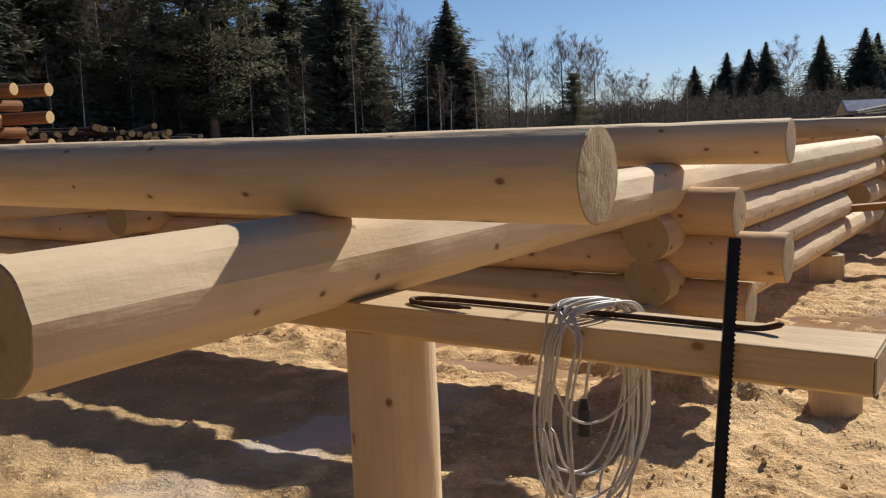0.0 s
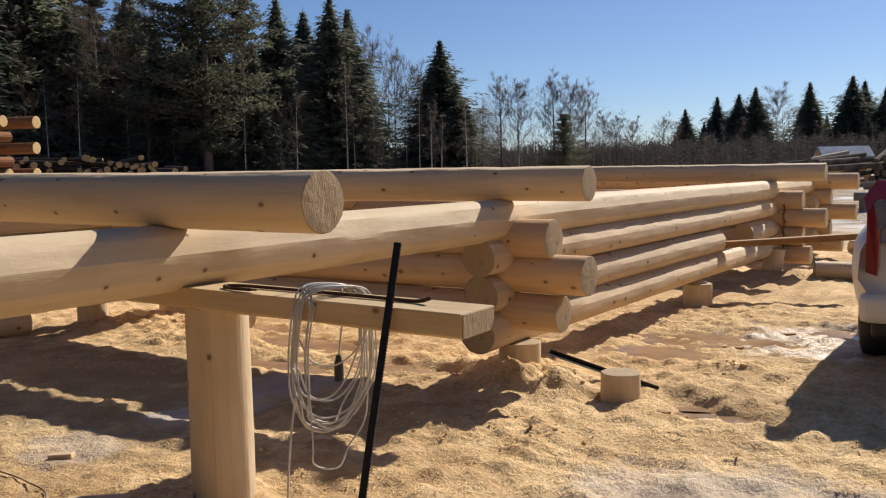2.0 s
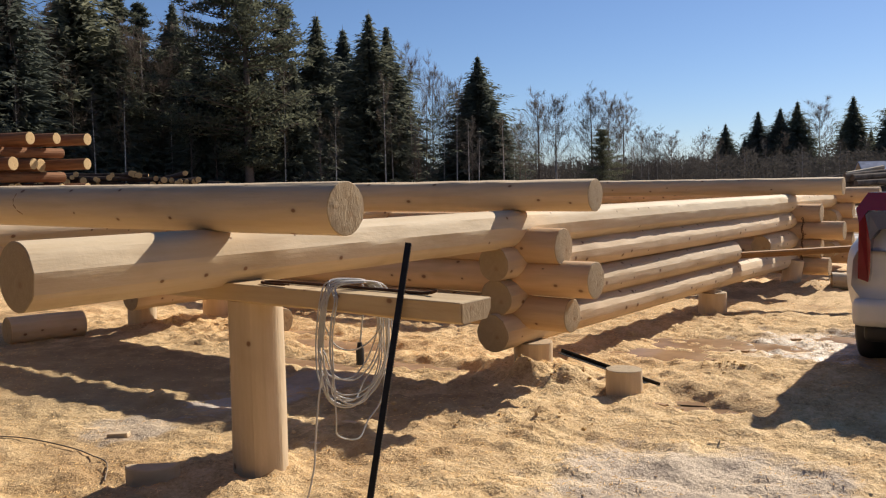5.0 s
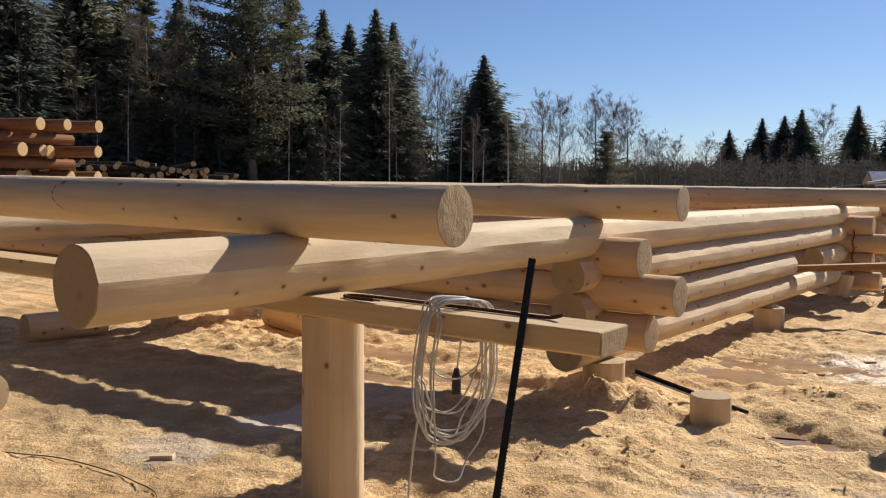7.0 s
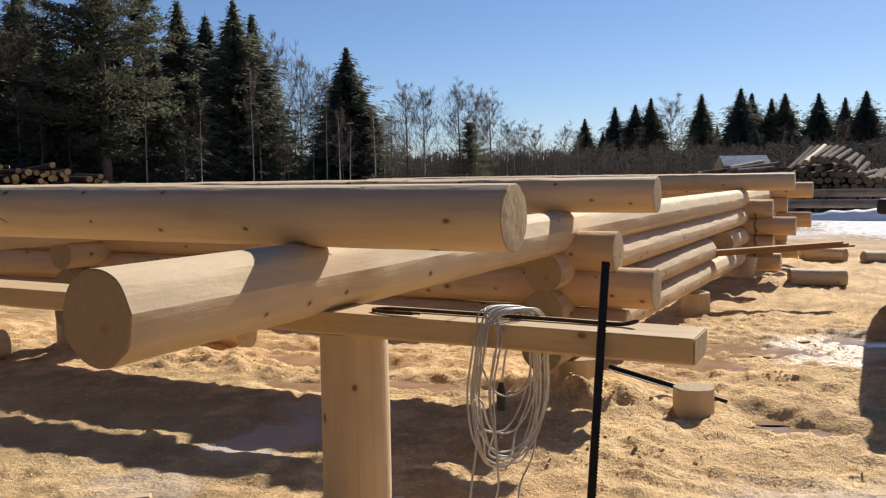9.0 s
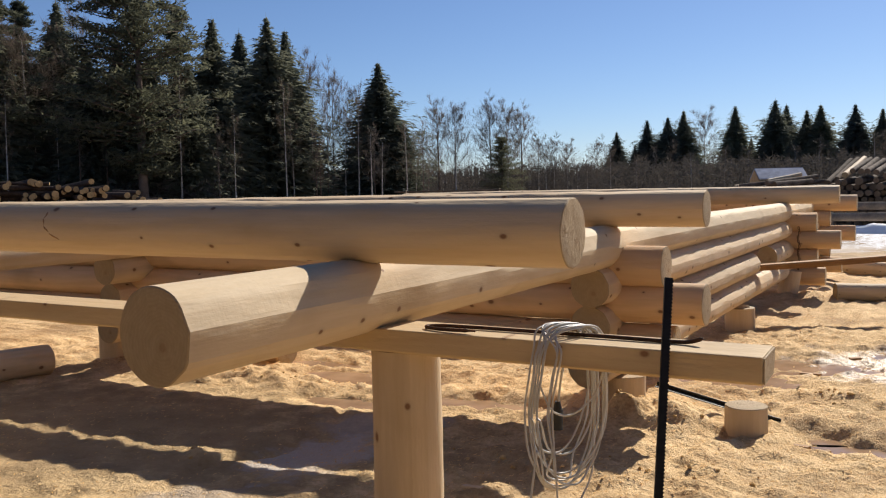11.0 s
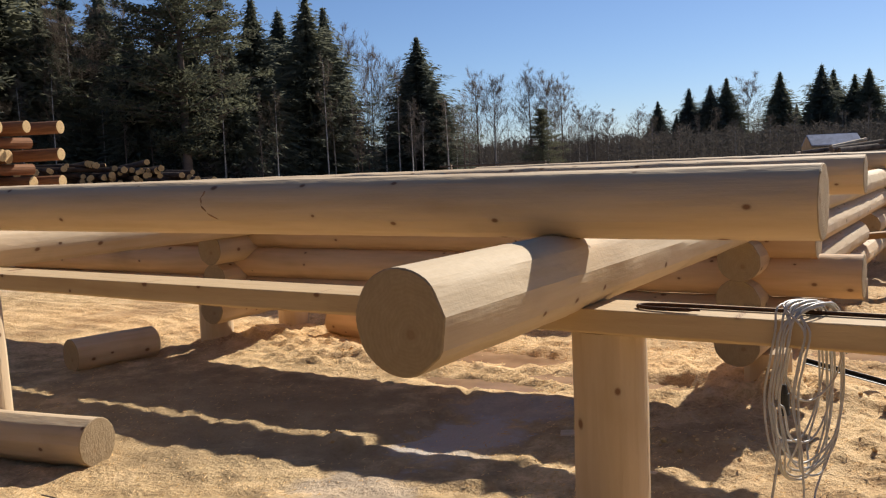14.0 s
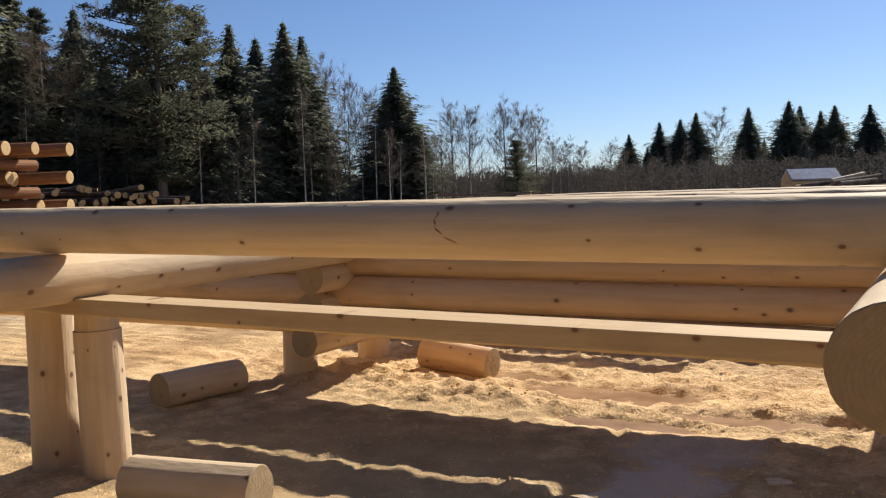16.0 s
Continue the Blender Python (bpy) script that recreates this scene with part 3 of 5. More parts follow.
# ---- tools on the beam ----
def extension_cord():
    cord = thing("extension_cord", pose(-0.9, 2.18, 1.09), "coil of pale grey extension cable slung over the beam", "cable")
    inv = cord.matrix_world.inverted()
    rnd = random.Random(5)
    for i in range(12):
        low = 0.60 - rnd.uniform(0, 0.075)
        if i == 6:
            low = 0.385
        if i == 7:
            low = 0.80
        if i in (3, 9):
            low = 0.66
        xl, xr = -0.985 + rnd.uniform(-0.05, 0.05), -0.89 + rnd.uniform(-0.05, 0.05)
        back = 2.345 + rnd.uniform(-0.02, 0.03)
        xt = -0.95 + rnd.uniform(-0.045, 0.03)
        if i == 4:
            xl, xt = -1.05, -1.01
        mid = (xl + xr) / 2
        key = [(xl + 0.015, 2.06, 0.95), (xl - 0.005, 2.065, 0.82), (xl + 0.012, 2.06, low + 0.13), (mid - 0.04, 2.105, low + 0.028), (mid + 0.005, 2.19, low),
               (xr - 0.022, 2.27, low + 0.065), (xr, back - 0.01, low + 0.19), (xr, back, 0.92), (xr - 0.01, back, 1.03), (xr - 0.03, back - 0.03, 1.09), (xt + 0.03, 2.22, 1.107 + 0.007 * (i % 3)), (xt - 0.01, 2.11, 1.103 + 0.008 * (i % 3)), (xl + 0.03, 2.068, 1.045)]
        pts = spline(key, True, 7)
        v, f = tube([inv @ Vector(p) for p in pts], 0.0037, 8, True)
        mesh_object("cable_loop", v, f, CABLE, cord, "", True)
    tail = spline([(-1.0, 2.04, 0.70), (-1.02, 2.03, 0.55), (-1.04, 2.03, 0.40), (-1.05, 2.02, 0.25), (-1.10, 1.99, 0.08), (-1.2, 1.9, 0.05)], False, 8)
    v, f = tube([inv @ Vector(p) for p in tail], 0.0045, 8)
    mesh_object("cable_tail", v, f, CABLE, cord, "", True)
    lead = spline([(-0.98, 2.31, 1.085), (-1.0, 2.345, 1.0), (-1.03, 2.358, 0.90), (-1.045, 2.356, 0.79)], False, 8)
    v, f = tube([inv @ Vector(p) for p in lead], 0.0045, 8)
    mesh_object("cable_lead", v, f, CABLE, cord, "", True)
    bm = bmesh.new()
    for z0, r0, r1, h in ((0.782, 0.010, 0.017, 0.03), (0.737, 0.019, 0.020, 0.06), (0.699, 0.018, 0.021, 0.02)):
        bmesh.ops.create_cone(bm, cap_ends=True, segments=14, radius1=r1, radius2=r0, depth=h, matrix=inv @ Matrix.Translation((-1.047, 2.356, z0)))
    part("socket", bm, RUBBER, cord, "black rubber socket")


def spline(key, closed, per):
    pts = [Vector(k) for k in key]
    n = len(pts)
    out = []
    for i in range(n if closed else n - 1):
        a, b = pts[i], pts[(i + 1) % n]
        p = pts[(i - 1) % n] if closed or i else a
        q = pts[(i + 2) % n] if closed or i < n - 2 else b
        for s in range(per):
            t = s / per
            out.append(0.5 * ((2 * a) + (b - p) * t + (2 * p - 5 * a + 4 * b - q) * t * t + (3 * a - p - 3 * b + q) * t ** 3))
    if not closed:
        out.append(pts[-1])
    return out


extension_cord()


def crowbar():
    key = [(-1.27, 2.118, 1.088), (-1.40, 2.122, 1.086), (-1.475, 2.14, 1.086), (-1.50, 2.168, 1.086), (-1.465, 2.198, 1.086), (-1.36, 2.212, 1.085), (-1.1, 2.215, 1.083), (-0.8, 2.215, 1.081), (-0.58, 2.215, 1.078), (-0.52, 2.215, 1.081), (-0.475, 2.215, 1.095)]
    pts = spline(key, False, 8)
    n = len(pts)
    v, f = tube(pts, 0.008, 6, taper=[0.55 if i < 3 or i > n - 3 else 1 for i in range(n)])
    ob = mesh_object("crowbar", v, f, RUST, None, "rusty brown crowbar with hooked end lying on the beam", True)
    tagged(ob, category="crowbar")


crowbar()


def toothed_bar():
    """A flat steel rack with teeth along one edge, leaning on the beam's front."""
    p0, p1 = Vector((-0.537, 1.745, 0.03)), Vector((-0.571, 2.146, 1.300))
    length = (p1 - p0).length
    m = axis_pose(p0, p1)
    w, th, pitch = 0.0125, 0.007, 0.0115
    verts, faces = [], []
    n = int(length / pitch)
    edge = []
    for i in range(n):
        x = i * pitch
        edge += [(x, w), (x + pitch * 0.45, w), (x + pitch * 0.5, w + 0.0026), (x + pitch * 0.92, w + 0.0026)]
    edge.append((length, w))
    k = len(edge)
    for z in (-th, th):
        verts += [(x, y, z) for x, y in edge] + [(x, -w, z) for x, y in edge]
    for i in range(k - 1):
        a, b, c, d = i, i + 1, k + i, k + i + 1
        o = 2 * k
        faces += [(a, c, d, b), (o + a, o + b, o + d, o + c), (a, b, o + b, o + a), (c, o + c, o + d, d)]
    faces += [(0, 2 * k, 3 * k, k), (k - 1, 2 * k - 1, 4 * k - 1, 3 * k - 1)]
    ob = mesh_object("toothed_steel_bar", verts, faces, STEEL, None, "black toothed jack rail leaning against the beam")
    x = (p1 - p0).normalized()
    side = Vector((0.86, 0.45, 0)).normalized()
    side = (side - x * side.dot(x)).normalized()
    up = x.cross(side)
    ob.matrix_world = Matrix(((x.x, side.x, up.x, p0.x), (x.y, side.y, up.y, p0.y), (x.z, side.z, up.z, p0.z), (0, 0, 0, 1)))
    tagged(ob, category="jack rail")


toothed_bar()


# ---- loose wood round the frame ----
def loose_log(p0, p1, r, seed, label, mat=None, name="log_offcut"):
    z0, z1 = ground_height(p0[0], p0[1]) + r - 0.025, ground_height(p1[0], p1[1]) + r - 0.025
    return make_log(name, (*p0, z0), (*p1, z1), r, r * 0.98, seed, mat or WOOD, None, label, "log", "log offcuts", hewn=0.03)


block(-0.775, 4.79, 0.128, 0.175, 101, "short sawn round standing on the sawdust", "wood_round", group="log offcuts")
loose_log((-5.33, 2.05), (-4.60, 2.18), 0.140, 102, "short peeled log offcut lying on trampled sawdust")
loose_log((-6.86, 3.64), (-6.73, 4.37), 0.140, 103, "short peeled log offcut lying in the shade")
loose_log((-5.65, 5.62), (-4.97, 5.58), 0.142, 104, "short peeled log offcut lying under the frame", WOOD_PINK)
loose_log((-0.80, 11.33), (-0.15, 11.55), 0.115, 105, "short peeled log offcut beside the side wall")
loose_log((-0.97, 15.4), (-0.27, 15.15), 0.12, 106, "short peeled log offcut behind the boards")
loose_log((0.0, 15.0), (0.45, 15.3), 0.10, 107, "small log offcut on the sawdust")


def slab(name, x, y, sx, sy, sz, turn, label, mat=None):
    bm = box_bm(sx, sy, sz, bevel=min(0.006, sz * 0.3))
    for v in bm.verts:
        v.co += Vector((noise.noise(v.co * 9 + Vector((x, y, 0))), noise.noise(v.co * 7), 0)) * 0.012
    ob = part(name, bm, mat or WOOD, None, label)
    ob.matrix_world = pose(x, y, ground_height(x, y) + sz * 0.42, 2, -2, turn)
    return tagged(ob, category="wood scrap", group="wood scraps")


def half_round(x, y, r, h, turn):
    """A thick half slice sawn off a log, lying on its cut face."""
    n = 16
    rim = [(r * math.cos(math.pi * i / n), r * 0.85 * math.sin(math.pi * i / n)) for i in range(n + 1)]
    verts = [(px * k, py * k, z) for z, k in ((-0.02, 1.0), (h - 0.006, 1.0), (h, 0.96)) for px, py in rim]
    m = n + 1
    faces = [tuple(range(m))[::-1], tuple(range(2 * m, 3 * m))]
    for j in (0, m):
        faces += [(j + i, j + (i + 1) % m, j + m + (i + 1) % m, j + m + i) for i in range(m)]
    ob = mesh_object("wood_slab", verts, faces, WOOD, None, "pale half slice of a log lying beside the post")
    ob.matrix_world = pose(x, y, ground_height(x, y), 0, 0, turn)
    tagged(ob, category="wood scrap", group="wood scraps")


half_round(-2.02, 1.86, 0.135, 0.085, -140)
slab("wood_chip", -2.39, 3.6, 0.12, 0.09, 0.012, 20, "thin square wood chip on the ground")
slab("wood_chip", -2.9, 2.25, 0.13, 0.05, 0.03, 30, "broken wood chip on the ground")
slab("wood_chip", -0.44, 4.62, 0.10, 0.04, 0.025, -20, "broken brown wood chip beside a puddle", BOARD_WOOD)
slab("wood_chip", -0.30, 4.60, 0.05, 0.03, 0.02, 40, "small brown wood chip", BOARD_WOOD)
slab("wood_chip", -0.63, 6.9, 0.16, 0.04, 0.02, -10, "brown wood chip in a puddle", BOARD_WOOD)
slab("wood_chip", -0.35, 7.7, 0.10, 0.05, 0.02, 25, "brown wood chip in a puddle", BOARD_WOOD)
slab("wood_chip", -1.75, 2.75, 0.12, 0.03, 0.012, 12, "thin splinter on the ground")
slab("wood_chip", -1.8, 3.1, 0.10, 0.03, 0.012, -8, "thin splinter on the ground")


def ground_wire():
    key = [(-4.4, 1.70), (-3.9, 1.74), (-3.6, 1.81), (-3.37, 1.90), (-3.15, 1.94), (-2.84, 1.93), (-2.64, 1.91), (-2.41, 1.85), (-2.2, 1.70)]
    pts = spline([(x, y, ground_height(x, y) + 0.012) for x, y in key], False, 12)
    v, f = tube(pts, 0.004, 6)
    ob = mesh_object("ground_cable", v, f, GREY_WOOD, None, "thin dusty brown cable lying on the sawdust", True)
    tagged(ob, category="cable")


ground_wire()


def steel_lever():
    bm = box_bm(0.80, 0.052, 0.006, (-0.03, 0, 0), 0.002)
    box_bm(0.80, 0.006, 0.030, (-0.03, 0.023, 0.012), 0.002, bm)
    ob = part("steel_angle_bar", bm, STEEL, None, "dark steel angle bar lying from the block to the ground")
    ob.matrix_world = axis_pose((-0.97, 5.0, 0.182), (-0.65, 5.0, 0.112))
    tagged(ob, category="steel bar")


steel_lever()


def boards():
    for i in range(3):
        bm = box_bm(1.75 + 0.12 * i, 0.13, 0.022, bevel=0.002)
        ob = part("board", bm, BOARD_WOOD, None, "thin sawn board sticking out through the wall opening")
        ob.matrix_world = axis_pose((-0.95, 9.85 + 0.04 * i, 0.716 - 0.026 * i), (-0.15, 10.22 + 0.03 * i, 0.768 - 0.026 * i))
        tagged(ob, category="board", group="boards")


boards()


def chain():
    ob = thing("chain", pose(-1.30, 11.88, 1.0), "rusty chain hanging at the rear log corner", "chain")
    for i in range(26):
        pts = [(0.011 * math.cos(a), 0, 0.02 * math.sin(a)) for a in np.linspace(0, 2 * math.pi, 10, endpoint=False)]
        m = Matrix.Translation((0.01 * math.sin(i), 0, -0.03 * i)) @ Matrix.Rotation(math.pi / 2 * (i % 2), 4, "Z")
        v, f = tube([m @ Vector(p) for p in pts], 0.0055, 5, True)
        mesh_object("link", v, f, RUST, ob)


chain()


def shavings():
    """Loose curls and flakes of wood strewn over the ground."""
    rnd = random.Random(31)
    verts, faces = [], []
    count = 0
    while count < 32000:
        x, y = rnd.uniform(-7.4, 1.6), 1.25 + 8.6 * rnd.random() ** 1.35
        packed = smooth_step(-2.0, -2.8, x) * smooth_step(4.9, 4.3, y)
        if rnd.random() < 0.72 * packed or noise.noise((x * 1.6, y * 1.6, 8.0)) + rnd.random() * 0.7 < 0.15:
            continue
        count += 1
        z = ground_height(x, y)
        ln, wd = rnd.uniform(0.004, 0.013) * (0.8 + 0.08 * y), rnd.uniform(0.0009, 0.0024) * (0.8 + 0.08 * y)
        a = rnd.uniform(0, 3.1416)
        ca, sa = math.cos(a), math.sin(a)
        lift, curl = rnd.uniform(0.0, 0.004), rnd.uniform(-0.1, 0.35) * ln
        o = len(verts)
        for f, h in ((-1, 0.0), (0, curl), (1, lift)):
            for sd in (-1, 1):
                verts.append((x + ca * ln * f - sa * wd * sd, y + sa * ln * f + ca * wd * sd, z + 0.003 + h + sd * wd * 0.35))
        faces += [(o, o + 2, o + 3, o + 1), (o + 2, o + 4, o + 5, o + 3)]
    ob = mesh_object("shavings", verts, faces, CHIPS)
    tagged(ob, "loose pale wood shavings strewn over the sawdust", "shavings", "", "stuff")


def clods():
    """Clods of damp sawdust kicked up along the ruts and round the mounds."""
    rnd = random.Random(32)
    verts, faces = [], []
    made = 0
    while made < 260:
        if rnd.random() < 0.92:
            cx, cy, sx, sy, h = MOUNDS[rnd.randrange(len(MOUNDS))]
            x, y = rnd.gauss(cx, sx * 0.55), rnd.gauss(cy, sy * 0.6)
        else:
            x, y = rnd.uniform(-7, 1.4), rnd.uniform(1.6, 9.5)
            if noise.noise((x * 1.3, y * 2.2, 12.0)) < 0.18:
                continue
        if x < -2.4 and y < 4.3 and rnd.random() < 0.8:
            continue
        made += 1
        r = rnd.uniform(0.004, 0.014) * (1.4 if rnd.random() < 0.08 else 1)
        z = ground_height(x, y) + r * 0.15
        o = len(verts)
        for lat, n in ((-0.5, 5), (0.45, 5)):
            for k in range(n):
                w = 6.283 * k / n + lat
                q = r * rnd.uniform(0.7, 1.25)
                verts.append((x + q * math.cos(w), y + q * math.sin(w), z + r * lat * rnd.uniform(0.6, 1.1)))
        verts.append((x, y, z + r * rnd.uniform(0.6, 0.95)))
        for k in range(5):
            j = (k + 1) % 5
            faces += [(o + k, o + j, o + 5 + j, o + 5 + k), (o + 5 + k, o + 5 + j, o + 10)]
    ob = mesh_object("sawdust_clods", verts, faces, CHIPS)
    tagged(ob, "small clods of damp sawdust on the ground", "clods", "", "stuff")


shavings()
clods()


# ---- parked car ----
def car():
    c = thing("car", pose(0, -0.55, 0), "white parked sport utility vehicle with red tail lamps, seen from behind", "car")
    gz = 0.06
    sect = [  # along, half width low, half width waist, half width roof, floor, waist, roof
        (6.78, 0.70, 0.84, 0.52, 0.42, 0.98, 1.02), (6.86, 0.80, 0.90, 0.49, 0.36, 1.02, 1.30), (7.02, 0.86, 0.925, 0.49, 0.33, 1.04, 1.58), (7.35, 0.88, 0.93, 0.52, 0.30, 1.05, 1.76),
        (8.2, 0.89, 0.935, 0.60, 0.28, 1.05, 1.80), (9.2, 0.89, 0.935, 0.59, 0.28, 1.04, 1.77), (9.8, 0.89, 0.93, 0.66, 0.28, 1.03, 1.55), (10.35, 0.89, 0.92, 0.78, 0.28, 1.02, 1.10), (11.1, 0.86, 0.89, 0.74, 0.30, 0.90, 0.98), (11.4, 0.76, 0.80, 0.6, 0.36, 0.72, 0.80)]
    cx = 1.235
    verts, faces = [], []
    prof = None
    for y, a, b, r, fl, wa, ro in sect:
        half = [(a * 0.96, fl), (a, fl + 0.10), (b, (fl + wa) * 0.52), (b * 0.985, wa - 0.05), (b * 0.95, wa + 0.02), (r + (b - r) * 0.30, wa + (ro - wa) * 0.58), (r * 0.90, ro - 0.11), (r * 0.62, ro - 0.02), (0, ro + 0.02)]
        prof = half + [(-x, z) for x, z in half[:-1][::-1]]
        verts += [(cx + x, y, z + gz) for x, z in prof]
    k = len(prof)
    for i in range(len(sect) - 1):
        for j in range(k):
            p, q = i * k, (i + 1) * k
            faces.append((p + j, p + (j + 1) % k, q + (j + 1) % k, q + j))
    faces += [tuple(range(k)), tuple((len(sect) - 1) * k + j for j in range(k))[::-1]]
    body = mesh_object("body", verts, faces, PAINT, c, "white painted body", True)
    sub = body.modifiers.new("round", "SUBSURF")
    sub.levels = sub.render_levels = 2
    bm = box_bm(1.66, 0.16, 0.22, (cx, 6.80, 0.58), 0.06)
    part("rear_bumper", bm, PAINT, c, "white rear bumper", True)
    bm = box_bm(1.5, 0.12, 0.14, (cx, 6.83, 0.42), 0.04)
    part("bumper_skirt", bm, RUBBER, c, "black plastic lower bumper", True)
    bm = box_bm(1.16, 0.03, 0.36, (cx, 6.925, 1.36), 0.03, turn=Matrix.Rotation(radians(-24), 4, "X"))
    part("rear_window", bm, DARK_GLASS, c, "dark tinted rear window", True)
    for sgn in (-1, 1):
        shapes = (("tail_lamp", RED_LAMP, "tall red tail lamp", 0.0, ((0.60, 1.36), (0.738, 1.363), (0.812, 1.234), (0.784, 1.12), (0.781, 0.684), (0.71, 0.658), (0.698, 0.73), (0.698, 0.99), (0.747, 1.19), (0.728, 1.22), (0.60, 1.22))),
                  ("lamp_lens", LENS, "clear grey lens inside the tail lamp", -0.004, ((0.60, 1.21), (0.722, 1.21), (0.744, 1.185), (0.702, 0.985), (0.65, 1.07), (0.60, 1.08))))
        lamp = None
        for name, mat, label, sunk, outline in shapes:
            vs = []
            for dy in (0.0, 0.30):
                vs += [(cx + sgn * x, 6.705 + sunk + dy + 0.36 * max(0.0, z - 1.05), 0.126 + 0.973 * z + gz) for x, z in outline]
            n = len(outline)
            fs = [tuple(range(n)), tuple(range(n, 2 * n))[::-1]] + [(i, i + n, (i + 1) % n + n, (i + 1) % n) for i in range(n)]
            lamp = mesh_object(name, vs, fs, mat, lamp or c, label)
        bm = box_bm(0.24, 0.11, 0.17, (cx + sgn * 0.91, 9.95, 1.27), 0.045)
        part("mirror", bm, RUBBER, c, "dark door mirror", True)
        win = [(cx + sgn * (0.86 - 0.25 * f), y, 1.06 + gz + 0.5 * f) for y, f in ((7.3, 0.05), (9.9, 0.05), (9.45, 0.95), (7.65, 0.95))]
        win += [(x + sgn * 0.02, y, z) for x, y, z in win]
        mesh_object("side_window", win, [(0, 1, 2, 3), (4, 7, 6, 5), (0, 4, 5, 1), (1, 5, 6, 2), (2, 6, 7, 3), (3, 7, 4, 0)], DARK_GLASS, c, "dark side window")
        for y in (7.55, 10.45):
            prof_t = [(0.20, -0.10), (0.33, -0.115), (0.365, -0.09), (0.37, 0.0), (0.365, 0.09), (0.33, 0.115), (0.20, 0.10)]
            vs, fs, m, ns = [], [], 28, len(prof_t)
            for i in range(m):
                w = 2 * math.pi * i / m
                vs += [(cx + sgn * 0.775 + o, y + r * math.cos(w), 0.37 + gz + r * math.sin(w)) for r, o in prof_t]
            for i in range(m):
                for j in range(ns - 1):
                    p, q = i * ns, ((i + 1) % m) * ns
                    fs.append((p + j, p + j + 1, q + j + 1, q + j))
            wheel = mesh_object("tyre", vs, fs, RUBBER, c, "black tyre", True)
            bm = bmesh.new()
            bmesh.ops.create_cone(bm, cap_ends=True, segments=24, radius1=0.21, radius2=0.21, depth=0.15, matrix=Matrix.Translation((cx + sgn * 0.775, y, 0.37 + gz)) @ Matrix.Rotation(math.pi / 2, 4, "Y"))
            part("rim", bm, RIM, wheel, "grey alloy rim")
    c.scale.z = 0.95


car()


# ---- stacks of logs in the yard ----
def stacked_log(name, p0, p1, r, seed, mat, label, group, category="log"):
    return make_log(name, p0, p1, r, r * 0.92, seed, mat, None, label, category, group, hewn=0.03, sides=14, step=0.6, end_mat={STACK: STACK_ENDS, BARK: STACK_ENDS, BARK_GREY: GREY_ENDS}.get(mat, ENDS))


def red_stack():
    rnd = random.Random(8)
    label = "scraped reddish log in an open drying stack"
    for layer, z in enumerate((0.43, 1.035, 1.64, 2.245, 2.85)):
        for i in range(6):
            y = 11.44 - i * 0.60 + rnd.uniform(-0.06, 0.06)
            x = -17.77 - (0.0 if i == 0 else rnd.choice((0.15, 0.25, 0.9, 1.1)) + rnd.uniform(0, 0.2))
            r = 0.152 + rnd.uniform(-0.02, 0.015)
            stacked_log("stacked_log", (x, y, z), (x - 7.5, y - 2.6, z), r, 200 + layer * 10 + i, STACK, label, "red log stack")
        for x in (-19.0, -23.0):
            stacked_log("stack_bearer", (x, 11.5, z - 0.30), (x + 0.3, 6.6, z - 0.30), 0.13, 260 + layer * 3, STACK, "pale cross log between the layers of a stack", "stack bearers")


red_stack()


def dark_pile():
    rnd = random.Random(9)
    along, away = Vector((0.74, 0.67, 0)), Vector((-0.88, 0.47, 0))
    base = Vector((-30.1, 16.45, 0))
    label = "dark barked sawlog with a pale cut end, in a low pile"
    for i in range(170):
        s = rnd.random() * 8.4
        z = 0.25 + rnd.random() ** 0.8 * (2.05 - 0.6 * smooth_step(6.2, 8.4, s))
        p = base + along * s + away * rnd.uniform(-0.3, 0.3) + Vector((0, 0, z))
        stacked_log("piled_log", p, p + away * 5.5 + along * rnd.uniform(-0.4, 0.4) + Vector((0, 0, rnd.uniform(-0.1, 0.1))), rnd.uniform(0.085, 0.125), 300 + i, BARK, label, "dark log pile")
    for i in range(7):
        s = rnd.uniform(-1.5, 1.6)
        p = base + along * s + away * (rnd.uniform(0.5, 1.3) + 0.05 * i) + Vector((0, 0, 1.75 + 0.09 * i + rnd.uniform(-0.04, 0.04)))
        stacked_log("piled_log", p, p + along * rnd.uniform(3.8, 5.2) + Vector((0, 0, rnd.uniform(-0.25, 0.0))), rnd.uniform(0.06, 0.09), 420 + i, BARK, "long dark log lying across the pile", "dark log pile")


dark_pile()


